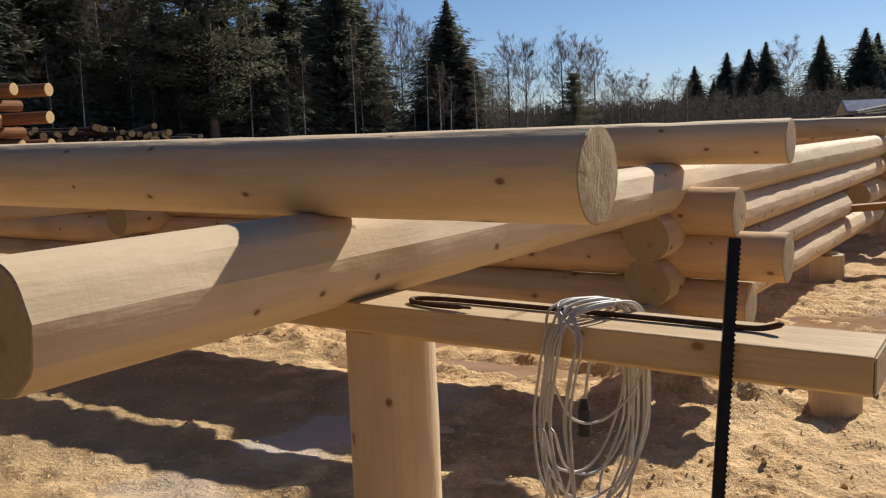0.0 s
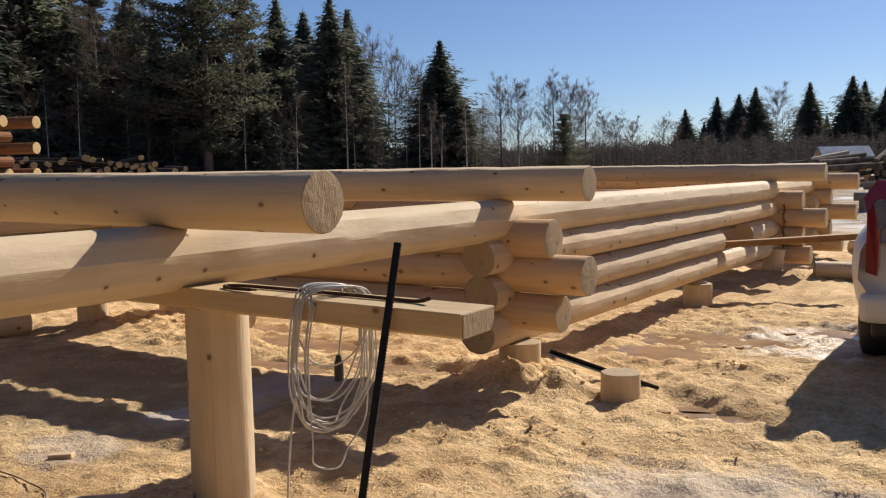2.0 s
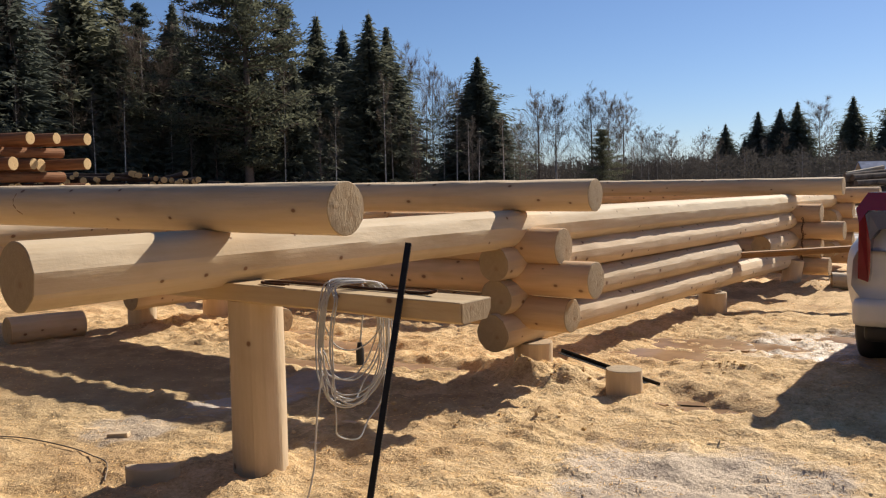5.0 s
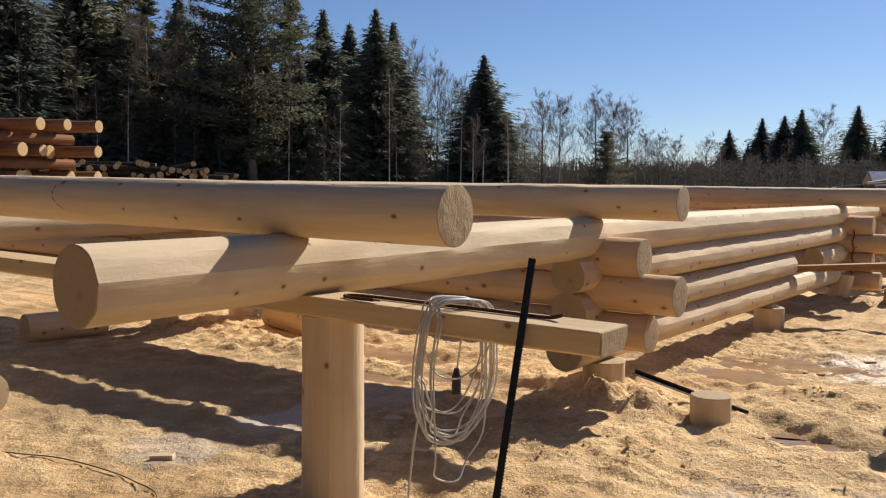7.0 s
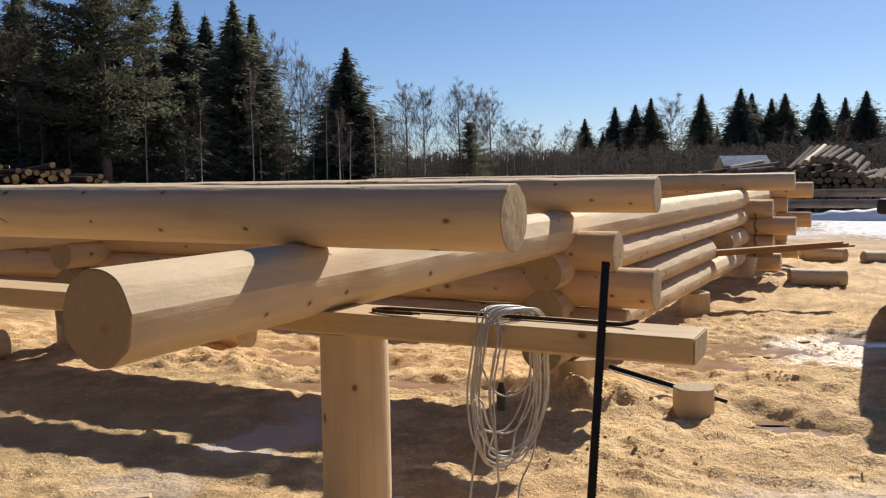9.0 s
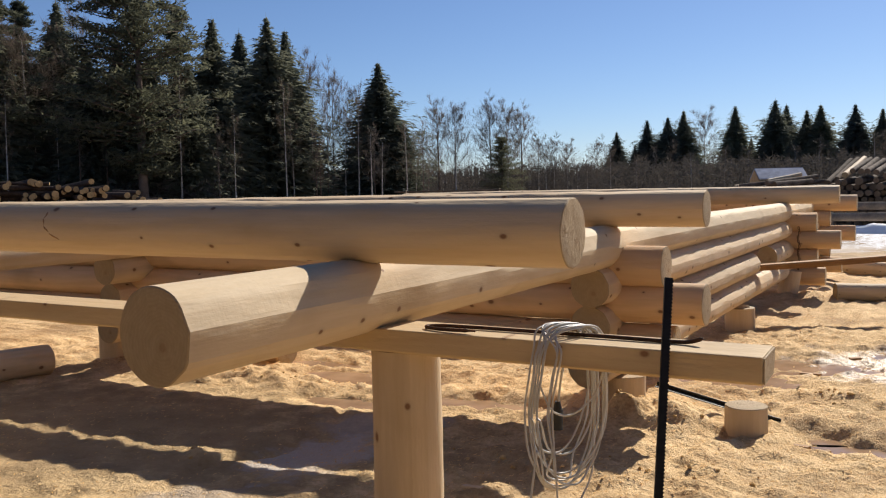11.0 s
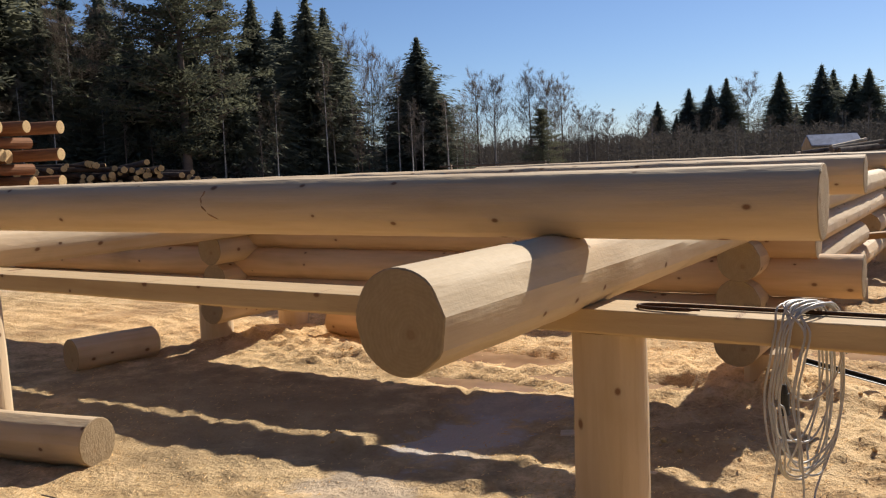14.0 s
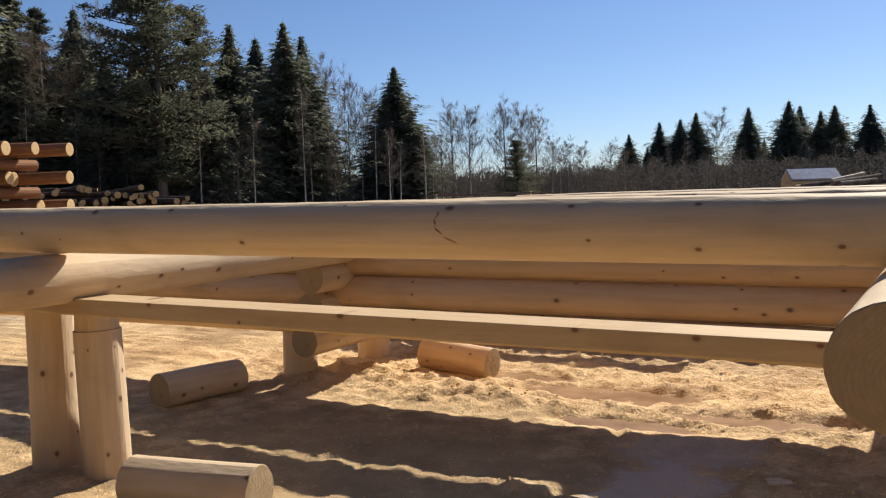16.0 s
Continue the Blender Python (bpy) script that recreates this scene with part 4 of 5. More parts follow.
def grey_pile():
    """Barked logs heaped on a slope across the far side of the yard, all pointing one way."""
    rnd = random.Random(10)
    label = "grey barked log in a high heap"
    run = Vector((0.40, 2.6, 0.12))
    k = 0
    for row in range(8):
        for i in range(13):
            x = -2.85 + 0.245 * i + 0.12 * (row % 2) + rnd.uniform(-0.04, 0.04)
            z = 0.12 + 0.215 * row + rnd.uniform(-0.03, 0.03)
            if z > 1.60 - 0.5 * smooth_step(-0.9, 0.5, x) + rnd.uniform(-0.1, 0.15):
                continue
            k += 1
            p = Vector((x, 33.0 + rnd.uniform(-0.25, 0.2), z))
            stacked_log("piled_log", p, p + run * rnd.uniform(0.9, 1.05), rnd.uniform(0.095, 0.135), 440 + k, BARK_GREY, label, "grey log pile")
    for i in range(9):
        f = i / 8
        p = Vector((-2.79 + 2.1 * f + rnd.uniform(-0.05, 0.05), 33.0, 1.55 + 0.45 * math.sin(3.0 * f) + rnd.uniform(-0.05, 0.05)))
        q = Vector((-2.2 + 1.75 * f, 35.6, 2.45 - 0.42 * smooth_step(0.55, 1.0, f) + rnd.uniform(-0.05, 0.03)))
        stacked_log("piled_log", p, q, rnd.uniform(0.085, 0.12), 560 + i, WOOD if i == 2 else BARK_GREY, "pale log on top of the heap" if i == 2 else "grey barked log leaning on the heap", "grey log pile")
    for x, z in ((-0.62, 1.36), (-0.14, 1.10), (0.1, 1.22), (0.5, 1.05), (0.9, 0.9)):
        stacked_log("piled_log", (x, 33.0, z), (x + 0.35, 35.4, z + 0.42), 0.12, 580, BARK_GREY, label, "grey log pile")
    for i in range(34):
        x = -7.6 + rnd.random() * 4.6
        z = 0.6 + rnd.random() * (0.75 + 0.12 * (x + 7.6))
        a = rnd.uniform(-0.35, 0.5)
        stacked_log("piled_log", (x - 0.7, 31.6 + rnd.uniform(-0.8, 0.8), z - 0.05), (x + rnd.uniform(0.2, 1.2), 33.0 + a, z + rnd.uniform(0.0, 0.18)), rnd.uniform(0.07, 0.12), 500 + i, BARK_GREY if i % 3 else WOOD, "thin log lying across a loose heap", "loose log heap")


grey_pile()


def shed():
    s = thing("shed", pose(-9.3, 68.0, -0.05, 0, 0, 24), "small timber shed with a snow-dusted bluish roof", "shed")
    bm = bmesh.new()
    box_bm(3.3, 2.6, 1.9, (0, 0, 0.95), 0.02, bm)
    part("wall", bm, SHED_WOOD, s)
    gable = [(-1.66, -1.3, 1.9), (-1.66, 1.3, 1.9), (-1.66, 0.0, 2.72), (-1.56, -1.3, 1.9), (-1.56, 1.3, 1.9), (-1.56, 0, 2.72)]
    mesh_object("gable", gable, [(0, 2, 1), (3, 4, 5), (0, 3, 5, 2), (1, 2, 5, 4), (0, 1, 4, 3)], SHED_WOOD, s)
    for sg in (-1, 1):
        bm = box_bm(3.5, 1.55, 0.08, (0.1, sg * 0.64, 2.42), 0.02, turn=Matrix.Rotation(radians(-sg * 30), 4, "X"))
        part("roof", bm, ROOF_FOIL, s, "bluish film and snow on the roof slope")


shed()


def far_frame():
    f = thing("far_log_frame", pose(0, 31, 0), "low frame of pale logs on blocks beyond the snow", "log frame")
    for i, (x0, x1, y, z) in enumerate(((-2.9, 6.5, 31.2, 0.82), (-3.0, 6.2, 29.9, 0.50))):
        make_log("wall_log", (x0, y, z), (x1, y, z), 0.14, 0.14, 600 + i, GREY_WOOD, f, wall_label, flats=[(90, 0.9)], sides=16, step=0.5)
    for i, (x, y, h) in enumerate(((-2.6, 31.2, 0.69), (5.5, 31.2, 0.69), (-2.7, 29.9, 0.37), (5.4, 29.9, 0.37))):
        make_log("block", (x, y, -0.1), (x, y, h), 0.16, 0.16, 620 + i, GREY_WOOD, f, "", sides=12, step=0.3)


def snow_ridge():
    """A low bank of shovelled old snow in front of the far frame."""
    verts, faces, n, m = [], [], 60, 9
    for i in range(n + 1):
        x = -2.6 + 6.6 * i / n
        for j in range(m):
            s = j / (m - 1)
            end = math.sin(math.pi * min(1, max(0, i / n))) ** 0.3
            z = (0.40 + 0.08 * noise.noise((x * 1.7, 0, 3))) * end * math.sin(math.pi * s) ** 0.7 + 0.04 * noise.noise((x * 4, s * 3, 0))
            verts.append((x, 28.9 + 0.9 * s + 0.15 * noise.noise((x, 5, 0)), ground_height(x, 29.3) - 0.06 + z))
    for i in range(n):
        for j in range(m - 1):
            a = i * m + j
            faces.append((a, a + m, a + m + 1, a + 1))
    ob = mesh_object("snow_bank", verts, faces, SNOW, None, "low bank of old shovelled snow in the yard", True)
    tagged(ob, category="snow bank")


snow_ridge()
far_frame()
stacked_log("yard_pole", (-31.5, 50.0, 1.62), (-25.0, 53.6, 1.62), 0.06, 650, BARK, "long dark pole lying on trestles far off", "yard poles", "pole")
for x, y in ((-30.8, 50.4), (-25.2, 53.5)):
    stacked_log("yard_stake", (x, y, -0.2), (x, y, 1.72), 0.06, 651, WOOD, "pale stake holding a pole", "yard poles", "stake")


# ---- woods ----
def tri_mesh(name, tris, mat, parent):
    v = np.array(tris, dtype=float).reshape(-1, 3)
    f = [(i, i + 1, i + 2) for i in range(0, len(v), 3)]
    return mesh_object(name, v.tolist(), f, mat, parent)


def trunk_part(parent, h, r, mat, lean=0.0, top=0.98):
    pts = [(lean * h * f * f, 0.15 * math.sin(f * 5) * lean, h * f) for f in np.linspace(-0.02, top, 9)]
    v, f = tube(pts, r, 7, taper=[1.25 - 1.15 * (i / 8) ** 0.9 for i in range(9)])
    return mesh_object("trunk", v, f, mat, parent, "", True)


def spruce_tree(seed, h=20.0, w=3.1, bare=0.06, mat=None, fine=False):
    """A spruce of drooping boughs; a fine one carries more and thinner sprays."""
    rnd = random.Random(seed)
    root = thing("spruce_tree", pose(0, -400, 0), "dark green spruce with drooping boughs at the forest edge", "tree", "spruces")
    trunk_part(root, h, 0.22, TRUNK)
    sprays, slim, gap = (6, 0.46, 1.0) if fine else (2, 1.0, 1.5)
    tris = []
    z = h * bare
    while z < h * 0.985:
        f = z / h
        reach = 1.05 * w * (1 - f) ** 0.80 * (0.62 + 0.38 * smooth_step(1.0, 0.62, f)) * (0.35 + 0.65 * smooth_step(0, 0.16, f)) + 0.05
        nb = max(5, int(6 + reach * 2.2))
        a0 = rnd.uniform(0, 6.28)
        for b in range(nb):
            if rnd.random() < 0.12:
                continue
            a = a0 + 6.283 * b / nb + rnd.uniform(-0.3, 0.3)
            ln = reach * rnd.uniform(0.62, 1.15) * (0.9 + 0.5 * noise.noise((z * 0.45, a, seed)))
            droop = (0.26 - 0.75 * f) * ln
            ca, sa = math.cos(a), math.sin(a)
            n = max(2, int(ln / 0.58))
            size = min(1.0, 0.24 + ln * 0.40)
            for s in range(n):
                g = (s + 0.7) / n
                px, py, pz = ca * ln * g, sa * ln * g, z - droop * g * (1.4 - 0.4 * g) + rnd.uniform(-0.12, 0.12)
                sp = 0.38 * min(1.0, ln / 1.7)
                for _ in range(sprays):
                    u = rnd.uniform(0, 6.283)
                    wd = rnd.uniform(0.16, 0.34) * size * slim
                    lg = rnd.uniform(0.30, 0.80) * size
                    ox, oy, oz = rnd.uniform(-sp, sp), rnd.uniform(-sp, sp), rnd.uniform(-0.16, 0.16) * size
                    turn = rnd.uniform(-1.1, 1.1)
                    cb, sb = math.cos(a + turn), math.sin(a + turn)
                    tris.append(((px + ox - wd * math.sin(u), py + oy + wd * math.cos(u), pz + oz), (px + ox + wd * math.sin(u), py + oy - wd * math.cos(u), pz + oz + rnd.uniform(-0.1, 0.1)), (px + ox + cb * lg * 0.8, py + oy + sb * lg * 0.8, pz + oz + lg * rnd.uniform(-0.75, 0.25))))
        # the dense inner twigs of this tier
        ns = max(7, int(7 + reach * 3))
        ring = []
        for k in range(2 * ns):
            q = reach * (rnd.uniform(0.55, 0.88) if k % 2 else rnd.uniform(0.2, 0.4))
            t = 3.1416 * k / ns
            ring.append((q * math.cos(t), q * math.sin(t), z - (0.30 - 0.6 * f) * q - rnd.uniform(0.1, 0.5)))
        for k in range(2 * ns):
            tris.append(((rnd.uniform(-0.2, 0.2), rnd.uniform(-0.2, 0.2), z + 0.25 + 0.15 * reach), ring[k], ring[(k + 1) % (2 * ns)]))
        z += rnd.uniform(0.30, 0.52) * (0.7 + 0.5 * (1 - f)) * gap
    tris.append(((-0.09, 0, h * 0.94), (0.09, 0, h * 0.94), (0, 0, h * 1.02)))
    tri_mesh("crown", tris, mat or NEEDLE, root)
    return root


def clump(rnd, tris, c, r, n, size):
    for _ in range(n):
        while True:
            p = Vector((rnd.uniform(-1, 1), rnd.uniform(-1, 1), rnd.uniform(-1, 1)))
            if p.length < 1:
                break
        p = c + Vector((p.x * r, p.y * r, p.z * r * 0.55))
        d = Vector((rnd.uniform(-1, 1), rnd.uniform(-1, 1), rnd.uniform(-0.4, 0.8))).normalized() * size * rnd.uniform(0.6, 1.3)
        e = d.cross(Vector((rnd.uniform(-1, 1), rnd.uniform(-1, 1), rnd.uniform(-1, 1)))).normalized() * size * 0.17
        tris.append((tuple(p - e), tuple(p + e), tuple(p + d)))


def pine_tree(seed, h=22.0, w=3.6, bare=0.35, limbs=104, full=1.0):
    rnd = random.Random(seed)
    root = thing("pine_tree", pose(0, -400, 0), "tall pine with an open uneven crown at the forest edge", "tree", "pines")
    tris, limbs_v, limbs_f = [], [], []
    for i in range(limbs):
        f = bare + (1 - bare) * (i + rnd.random()) / limbs
        z = h * f
        reach = w * (0.25 + 1.0 * smooth_step(bare - 0.02, bare + 0.18, f)) * (1 - 0.86 * max(0.0, (f - bare - 0.1) / (0.9 - bare))) * rnd.uniform(0.55 if full > 1 else 0.5, 1.1)
        a = rnd.uniform(0, 6.283)
        tip = Vector((math.cos(a) * reach, math.sin(a) * reach, z + reach * rnd.uniform(-0.05, 0.35)))
        v, fc = tube([(0, 0, z), tuple(tip * 0.5 + Vector((0, 0, z * 0.5 - 0.1))), tuple(tip)], 0.055, 4, taper=[1.2, 0.8, 0.3])
        o = len(limbs_v)
        limbs_v += v
        limbs_f += [tuple(o + q for q in fa) for fa in fc]
        for g in (0.15, 0.45, 0.72, 0.98):
            c = Vector((0, 0, z)).lerp(tip, g) + Vector((rnd.uniform(-0.3, 0.3), rnd.uniform(-0.3, 0.3), 0.12))
            clump(rnd, tris, c, full * rnd.uniform(0.6, 1.1) * (0.42 + 0.58 * (1 - f) / (1 - bare)), 46, 0.40)
    v, fc = tube([(0, 0, h * f) for f in np.linspace(-0.02, 0.97, 8)], 0.27, 7, taper=[1.25 - 0.16 * i for i in range(8)])
    o = len(limbs_v)
    mesh_object("trunk", limbs_v + v, limbs_f + [tuple(o + q for q in fa) for fa in fc], TRUNK, root, "", True)
    tri_mesh("crown", tris, PINE_NEEDLE, root)
    return root


def birch_tree(seed, h=15.0, w=3.0, thick=0.13, bark=None, limbs=16, twigs=260):
    rnd = random.Random(seed)
    root = thing("birch_tree", pose(0, -400, 0), "leafless birch with a fine haze of twigs", "tree", "birches")
    trunk_part(root, h, thick, bark or BIRCH_BARK, rnd.uniform(-0.03, 0.03))
    lv, lf, tw = [], [], []

    def limb(p, d, ln, r, level):
        n = 3
        pts = [p]
        for i in range(n):
            d = (d + Vector((rnd.uniform(-1, 1), rnd.uniform(-1, 1), rnd.uniform(-0.2, 0.7))) * 0.20).normalized()
            pts.append(pts[-1] + d * ln / n)
        v, fc = tube([tuple(q) for q in pts], r, 3, taper=[1, 0.75, 0.5, 0.3])
        o = len(lv)
        lv.extend(v)
        lf.extend(tuple(o + q for q in fa) for fa in fc)
        if level < 2:
            for _ in range(3 if level == 0 else 2):
                g = rnd.randint(1, n)
                limb(pts[g], (d + Vector((rnd.uniform(-1, 1), rnd.uniform(-1, 1), rnd.uniform(-0.3, 0.8))) * 0.8).normalized(), ln * rnd.uniform(0.35, 0.6), r * 0.5, level + 1)
        for q in pts[1:]:
            for _ in range(2 if limbs < 20 else 5):
                e = (d + Vector((rnd.uniform(-1, 1), rnd.uniform(-1, 1), rnd.uniform(-0.8, 0.8)))).normalized() * rnd.uniform(0.4, 1.2)
                s = e.cross(Vector((0, 0, 1))).normalized() * 0.012
                tw.append((tuple(q - s), tuple(q + s), tuple(q + e)))

    for i in range(limbs):
        f = 0.30 + 0.66 * i / limbs + rnd.uniform(-0.02, 0.02)
        a = rnd.uniform(0, 6.283)
        limb(Vector((0, 0, h * f)), Vector((math.cos(a), math.sin(a), rnd.uniform(0.9, 2.0))).normalized(), w * (1.25 - 0.8 * f) * rnd.uniform(0.7, 1.2), 0.035 * (1.2 - f), 0)
    for i in range(twigs):
        u, a = rnd.random() ** 0.6, rnd.uniform(0, 6.283)
        f = rnd.uniform(0.30, 1.0)
        rad = w * u * math.sin(math.pi * min(1.0, 0.12 + 0.88 * (f - 0.30) / 0.72)) ** 0.6
        q = Vector((math.cos(a) * rad, math.sin(a) * rad, h * f))
        e = Vector((math.cos(a) * 0.6 + rnd.uniform(-0.6, 0.6), math.sin(a) * 0.6 + rnd.uniform(-0.6, 0.6), rnd.uniform(-0.2, 1.1))).normalized() * rnd.uniform(0.5, 1.3)
        s = e.cross(Vector((0.3, 0.1, 1))).normalized() * 0.016
        tw.append((tuple(q - s), tuple(q + s), tuple(q + e)))
    o = len(lv)
    lv.extend(p for t in tw for p in t)
    lf.extend((o + i, o + i + 1, o + i + 2) for i in range(0, 3 * len(tw), 3))
    mesh_object("crown", lv, lf, TWIG, root, "fine leafless twigs")
    return root


SPRUCES = [spruce_tree(1, w=6.2), spruce_tree(2, w=5.6), spruce_tree(3, w=6.6, bare=0.12), spruce_tree(4, w=5.2, bare=0.26)]
EDGE = [spruce_tree(5, w=5.6, fine=True), spruce_tree(6, w=5.0, fine=True), spruce_tree(7, w=6.0, bare=0.10, fine=True)]
PINES = [pine_tree(11, bare=0.12, w=5.6, limbs=150, full=1.15), pine_tree(12, bare=0.18, w=4.4), pine_tree(13, bare=0.04, w=7.4, limbs=160, full=1.5)]
BIRCHES = [birch_tree(21, limbs=12), birch_tree(22, w=3.2, limbs=12), birch_tree(23, w=2.2, bark=TRUNK, limbs=12), birch_tree(24, w=2.8, bark=TRUNK, limbs=12)]
FULL_BIRCHES = [birch_tree(25, w=3.6, limbs=26, twigs=1500), birch_tree(26, w=3.1, limbs=24, twigs=1300, bark=TRUNK)]
NATURAL = {"spruce_tree": 20.0, "pine_tree": 22.0, "birch_tree": 15.0}
used = set()


def plant(kinds, pick, x, y, top, wide=1.0):
    """Plant a tree at x, y whose tip stands top metres above the ground."""
    src = kinds[pick % len(kinds)]
    base = src.name.split(".")[0]
    g = ground_height(x, y) - 0.1
    s = (top - g) / NATURAL[base]
    m = Matrix.Translation((x, y, g)) @ Matrix.Rotation(x * 7.3 + y, 4, "Z")
    if src.name in used:
        ob = copy_thing(src, m)
    else:
        used.add(src.name)
        ob = src
        ob.matrix_world = m
    ob.scale = (s * wide, s * wide, s)


# trees that stand out against the sky
EDGE_SPRUCES = [(-85.2, 37.4, 26.4), (-86.6, 46.1, 27.2), (-90.2, 55.9, 29.5), (-87.4, 67.1, 24.5), (-73.1, 77.1, 22.7), (-77.5, 86.7, 22.9), (-71.0, 84.4, 23.7), (-70.6, 87.4, 22.5), (-67.2, 103.2, 12.5), (-65.6, 101.1, 19.6)]
FAR_SPRUCES = [(-60.0, 190.1, 14.1), (-53.6, 191.9, 16.6), (-49.3, 193.1, 17.0), (-46.5, 195.8, 18.4), (-34.6, 191.2, 18.4), (-26.8, 192.4, 19.2), (-25.3, 197.7, 18.4), (-21.1, 196.1, 17.0), (-18.3, 194.4, 17.8),
               (-11.5, 188.9, 17.0), (-6.7, 189.2, 15.9), (-3.0, 189.3, 17.0), (3.4, 189.3, 15.6), (10.1, 184.0, 15.6), (18.0, 186.0, 17.0), (26.0, 182.0, 18.0), (33.0, 180.0, 16.0)]
EDGE_PINES = [(-91.1, 61.8, 25.8), (-93.0, 66.2, 24.6), (-71.5, 64.4, 31.6), (-76.0, 74.2, 23.4), (-61.8, 100.6, 10.5), (-58.5, 125.7, 9.9)]
EDGE_BIRCHES = [(-86.3, 42.3, 28.1), (-89.4, 71.0, 23.6), (-73.3, 95.5, 19.2), (-73.2, 100.6, 18.0), (-72.1, 103.9, 16.5), (-72.3, 129.8, 15.8), (-69.8, 131.2, 15.8), (-64.4, 134.0, 16.2),
                (-62.7, 137.0, 15.5), (-59.6, 136.2, 14.6), (-42.8, 199.8, 17.5), (-75.3, 128.0, 11.8), (-60.9, 146.5, 10.7), (-58.7, 147.5, 10.3), (-57.9, 153.2, 9.9), (-54.4, 159.8, 10.3)]
for i, (x, y, z) in enumerate(EDGE_SPRUCES):
    plant(EDGE, i, x, y, z, 1.75 if i == 9 else 1.45)
for i, (x, y, z) in enumerate(FAR_SPRUCES):
    plant(EDGE, i % 3, x, y, z, 1.65)
for i, (x, y, z) in enumerate(EDGE_PINES):
    plant(PINES, (1, 1, 0, 1, 2, 2)[i], x, y, z, (1.0, 1.0, 1.15, 1.0, 1.18, 1.2)[i])
for i, (x, y, z) in enumerate(EDGE_BIRCHES):
    plant(FULL_BIRCHES, i, x, y, z, 1.35 if y > 125 else 0.9)

# the body of the wood behind and between them
rnd = random.Random(77)


def bearing(a, d):
    return d * math.sin(radians(a)), d * math.cos(radians(a))


for i in range(44):
    a = -96 + 59.0 * i / 44 + rnd.uniform(-0.3, 0.3)
    x, y = bearing(a, rnd.uniform(108, 140))
    top = rnd.uniform(13, 18) if a > -50 else rnd.uniform(16, 23)
    k = rnd.random()
    plant(SPRUCES if k < 0.85 else PINES[1:2], rnd.randint(0, 3), x, y, top, rnd.uniform(0.9, 1.2))
for i in range(30):
    a = -80 + 38.0 * i / 30 + rnd.uniform(-0.5, 0.5)
    x, y = bearing(a, rnd.uniform(101, 110))
    plant(EDGE if i % 5 else FULL_BIRCHES, i, x, y, rnd.uniform(17.0, 21.5) - 3.0 * smooth_step(-50, -43, a), rnd.uniform(1.2, 1.5))
for i in range(34):
    a = -82 + 50 * i / 34 + rnd.uniform(-0.6, 0.6)
    x, y = bearing(a, rnd.uniform(92, 104) + 10 * smooth_step(-50, -35, a))
    plant(BIRCHES, rnd.randint(0, 3), x, y, rnd.uniform(9, 15), 0.7)
for i in range(62):
    a = -36 + 52 * i / 62 + rnd.uniform(-0.5, 0.5)
    x, y = bearing(a, rnd.uniform(150, 185))
    plant(BIRCHES, rnd.randint(0, 3), x, y, rnd.uniform(6.0, 10.5), 1.2)
for i in range(26):
    a = -18 + 36 * i / 26 + rnd.uniform(-0.4, 0.4)
    x, y = bearing(a, rnd.uniform(188, 210))
    plant(SPRUCES, rnd.randint(0, 2), x, y, rnd.uniform(7, 12.5), 1.6)

for i in range(16):
    a = -38.5 + 9.5 * i / 16 + rnd.uniform(-0.3, 0.3)
    x, y = bearing(a, rnd.uniform(104, 126))
    plant(BIRCHES, i, x, y, rnd.uniform(8.5, 14.0) - 3.0 * i / 16, 1.0)

# unseen spruces added behind the camera, holding back sky light from the shaded faces
for i in range(14):
    a = 98 + 164 * i / 14 + rnd.uniform(-1.5, 1.5)
    x, y = bearing(a, rnd.uniform(21, 26))
    plant(SPRUCES, rnd.randint(0, 2), x, y, rnd.uniform(13, 16), 1.6)


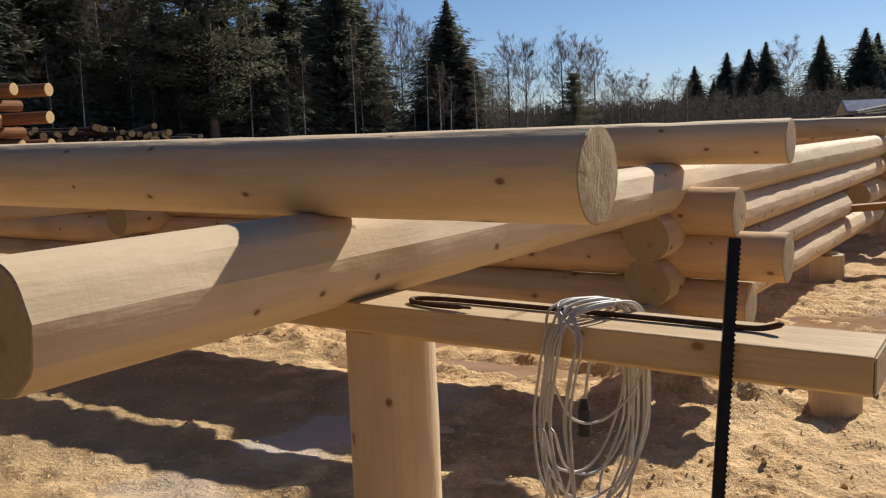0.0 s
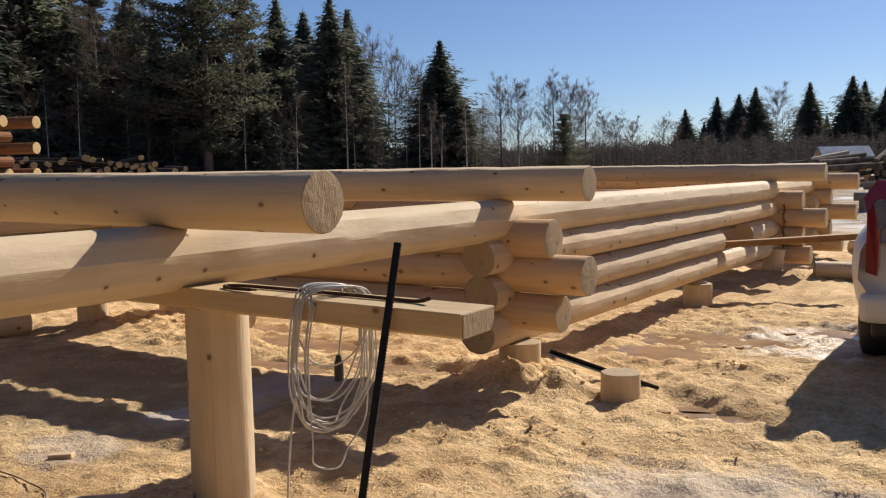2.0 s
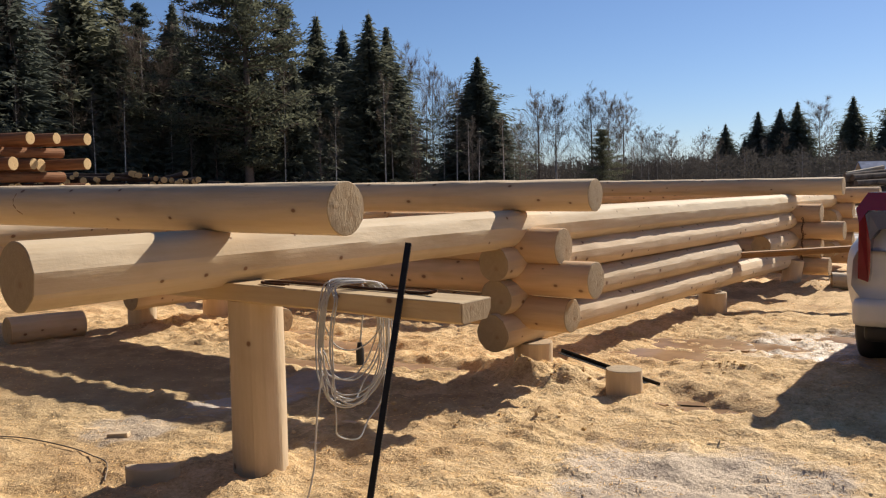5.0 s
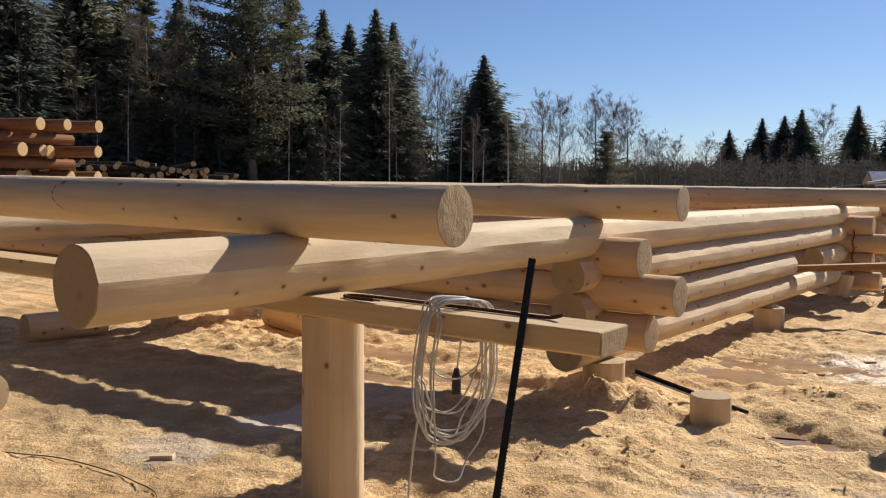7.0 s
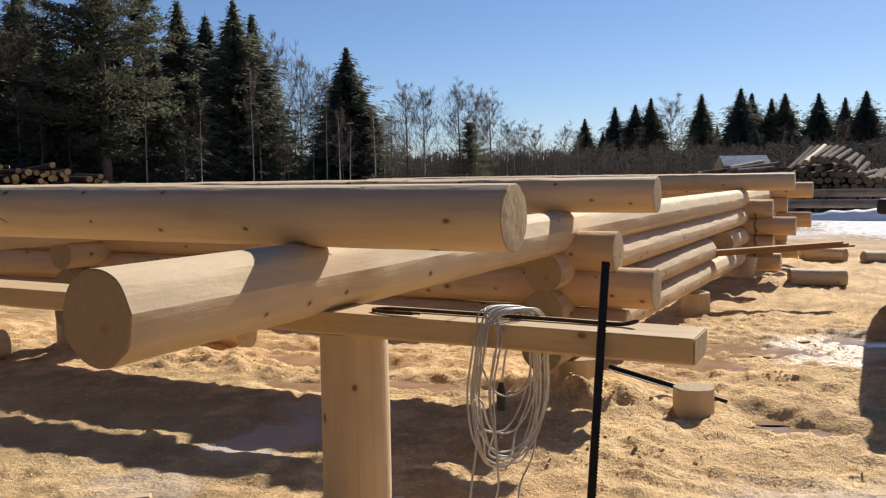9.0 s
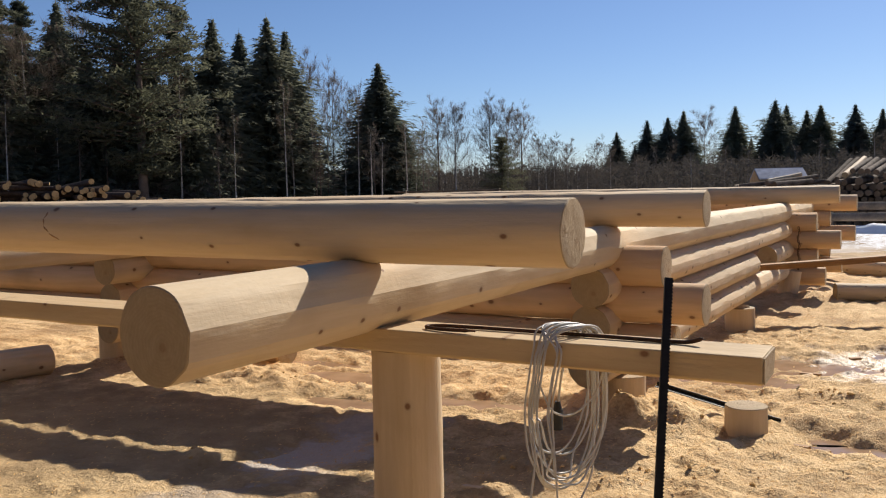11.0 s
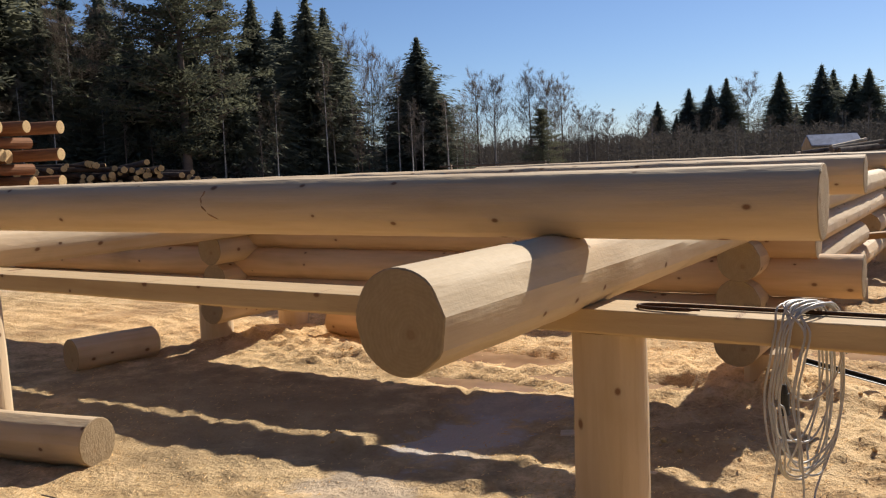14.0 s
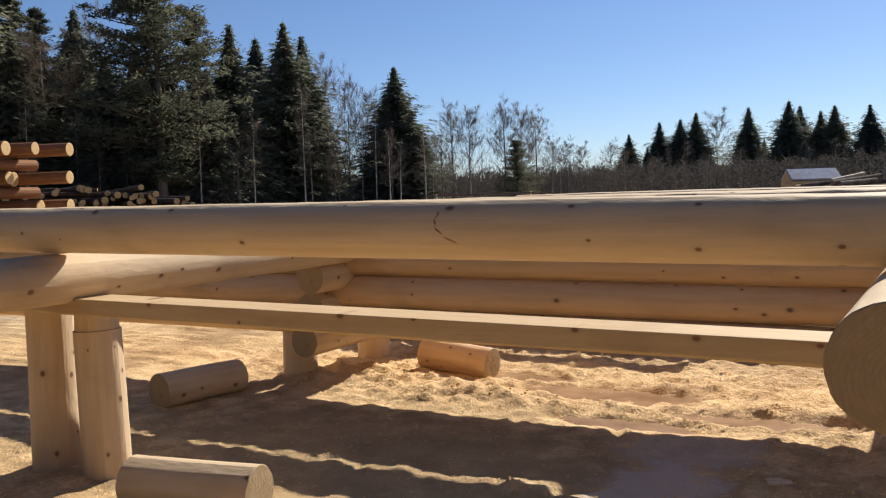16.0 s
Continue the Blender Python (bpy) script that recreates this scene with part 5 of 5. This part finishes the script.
def undergrowth():
    """A belt of bare scrub and thin young trunks along the foot of the wood."""
    tris = []
    for i in range(190000):
        a = rnd.uniform(-95, 25)
        right = smooth_step(-44, -32, a)
        d = rnd.uniform(97, 116) * (1 - right) + rnd.uniform(146, 190) * right
        x, y = bearing(a, d)
        hmax = (3.4 + 2.2 * noise.noise((a * 0.5, 0, 0))) * (1 - right) + (6.0 + 2.2 * noise.noise((a * 1.1, 4, 0))) * right
        if i % 40 == 0:
            h, wd = hmax * rnd.uniform(0.6, 1.5), rnd.uniform(0.02, 0.05)
            lean = rnd.uniform(-0.05, 0.05) * h
            tris.append(((x - wd, y, -0.2), (x + wd, y, -0.2), (x + lean, y, h)))
            continue
        b = hmax * rnd.random() ** 1.4
        u, w, e = rnd.uniform(0, 6.283), rnd.uniform(0.016, 0.045) * (1 + 0.5 * right), rnd.uniform(0.4, 1.3)
        tris.append(((x - w * math.cos(u), y - w * math.sin(u), b), (x + w * math.cos(u), y + w * math.sin(u), b + rnd.uniform(-0.2, 0.2)), (x + e * rnd.uniform(-0.8, 0.8), y + e * rnd.uniform(-0.8, 0.8), b + e * rnd.uniform(-0.2, 0.9))))
    ob = tri_mesh("undergrowth", tris, SCRUB, None)
    tagged(ob, "dense brown leafless scrub along the foot of the wood", "undergrowth", "", "stuff")


def far_woods():
    """The closed far edge of the wood, a ragged wall of bare trees."""
    tris = []
    for i in range(5200):
        a = -46 + 74 * i / 5200
        x, y = bearing(a, 205 + 6 * rnd.random())
        h = 6.0 + 1.3 * noise.noise((a * 0.9, 7, 0)) + rnd.uniform(-1.2, 1.4)
        wd = rnd.uniform(0.5, 1.0)
        tris.append(((x - wd, y, -0.5), (x + wd, y, -0.5), (x + rnd.uniform(-0.5, 0.5), y, h)))
    for i in range(5200):
        a = -100 + 60 * i / 5200
        x, y = bearing(a, 132 + 8 * rnd.random())
        h = 10.0 + 2.5 * noise.noise((a * 0.6, 3, 0)) + rnd.uniform(-2.5, 2.0)
        wd = rnd.uniform(0.3, 0.7)
        tris.append(((x - wd, y, -0.5), (x + wd, y, -0.5), (x + rnd.uniform(-0.5, 0.5), y, h)))
    ob = tri_mesh("far_woods", tris, SCRUB, None)
    tagged(ob, "grey-brown mass of far bare wood", "woods", "", "stuff")


undergrowth()
far_woods()
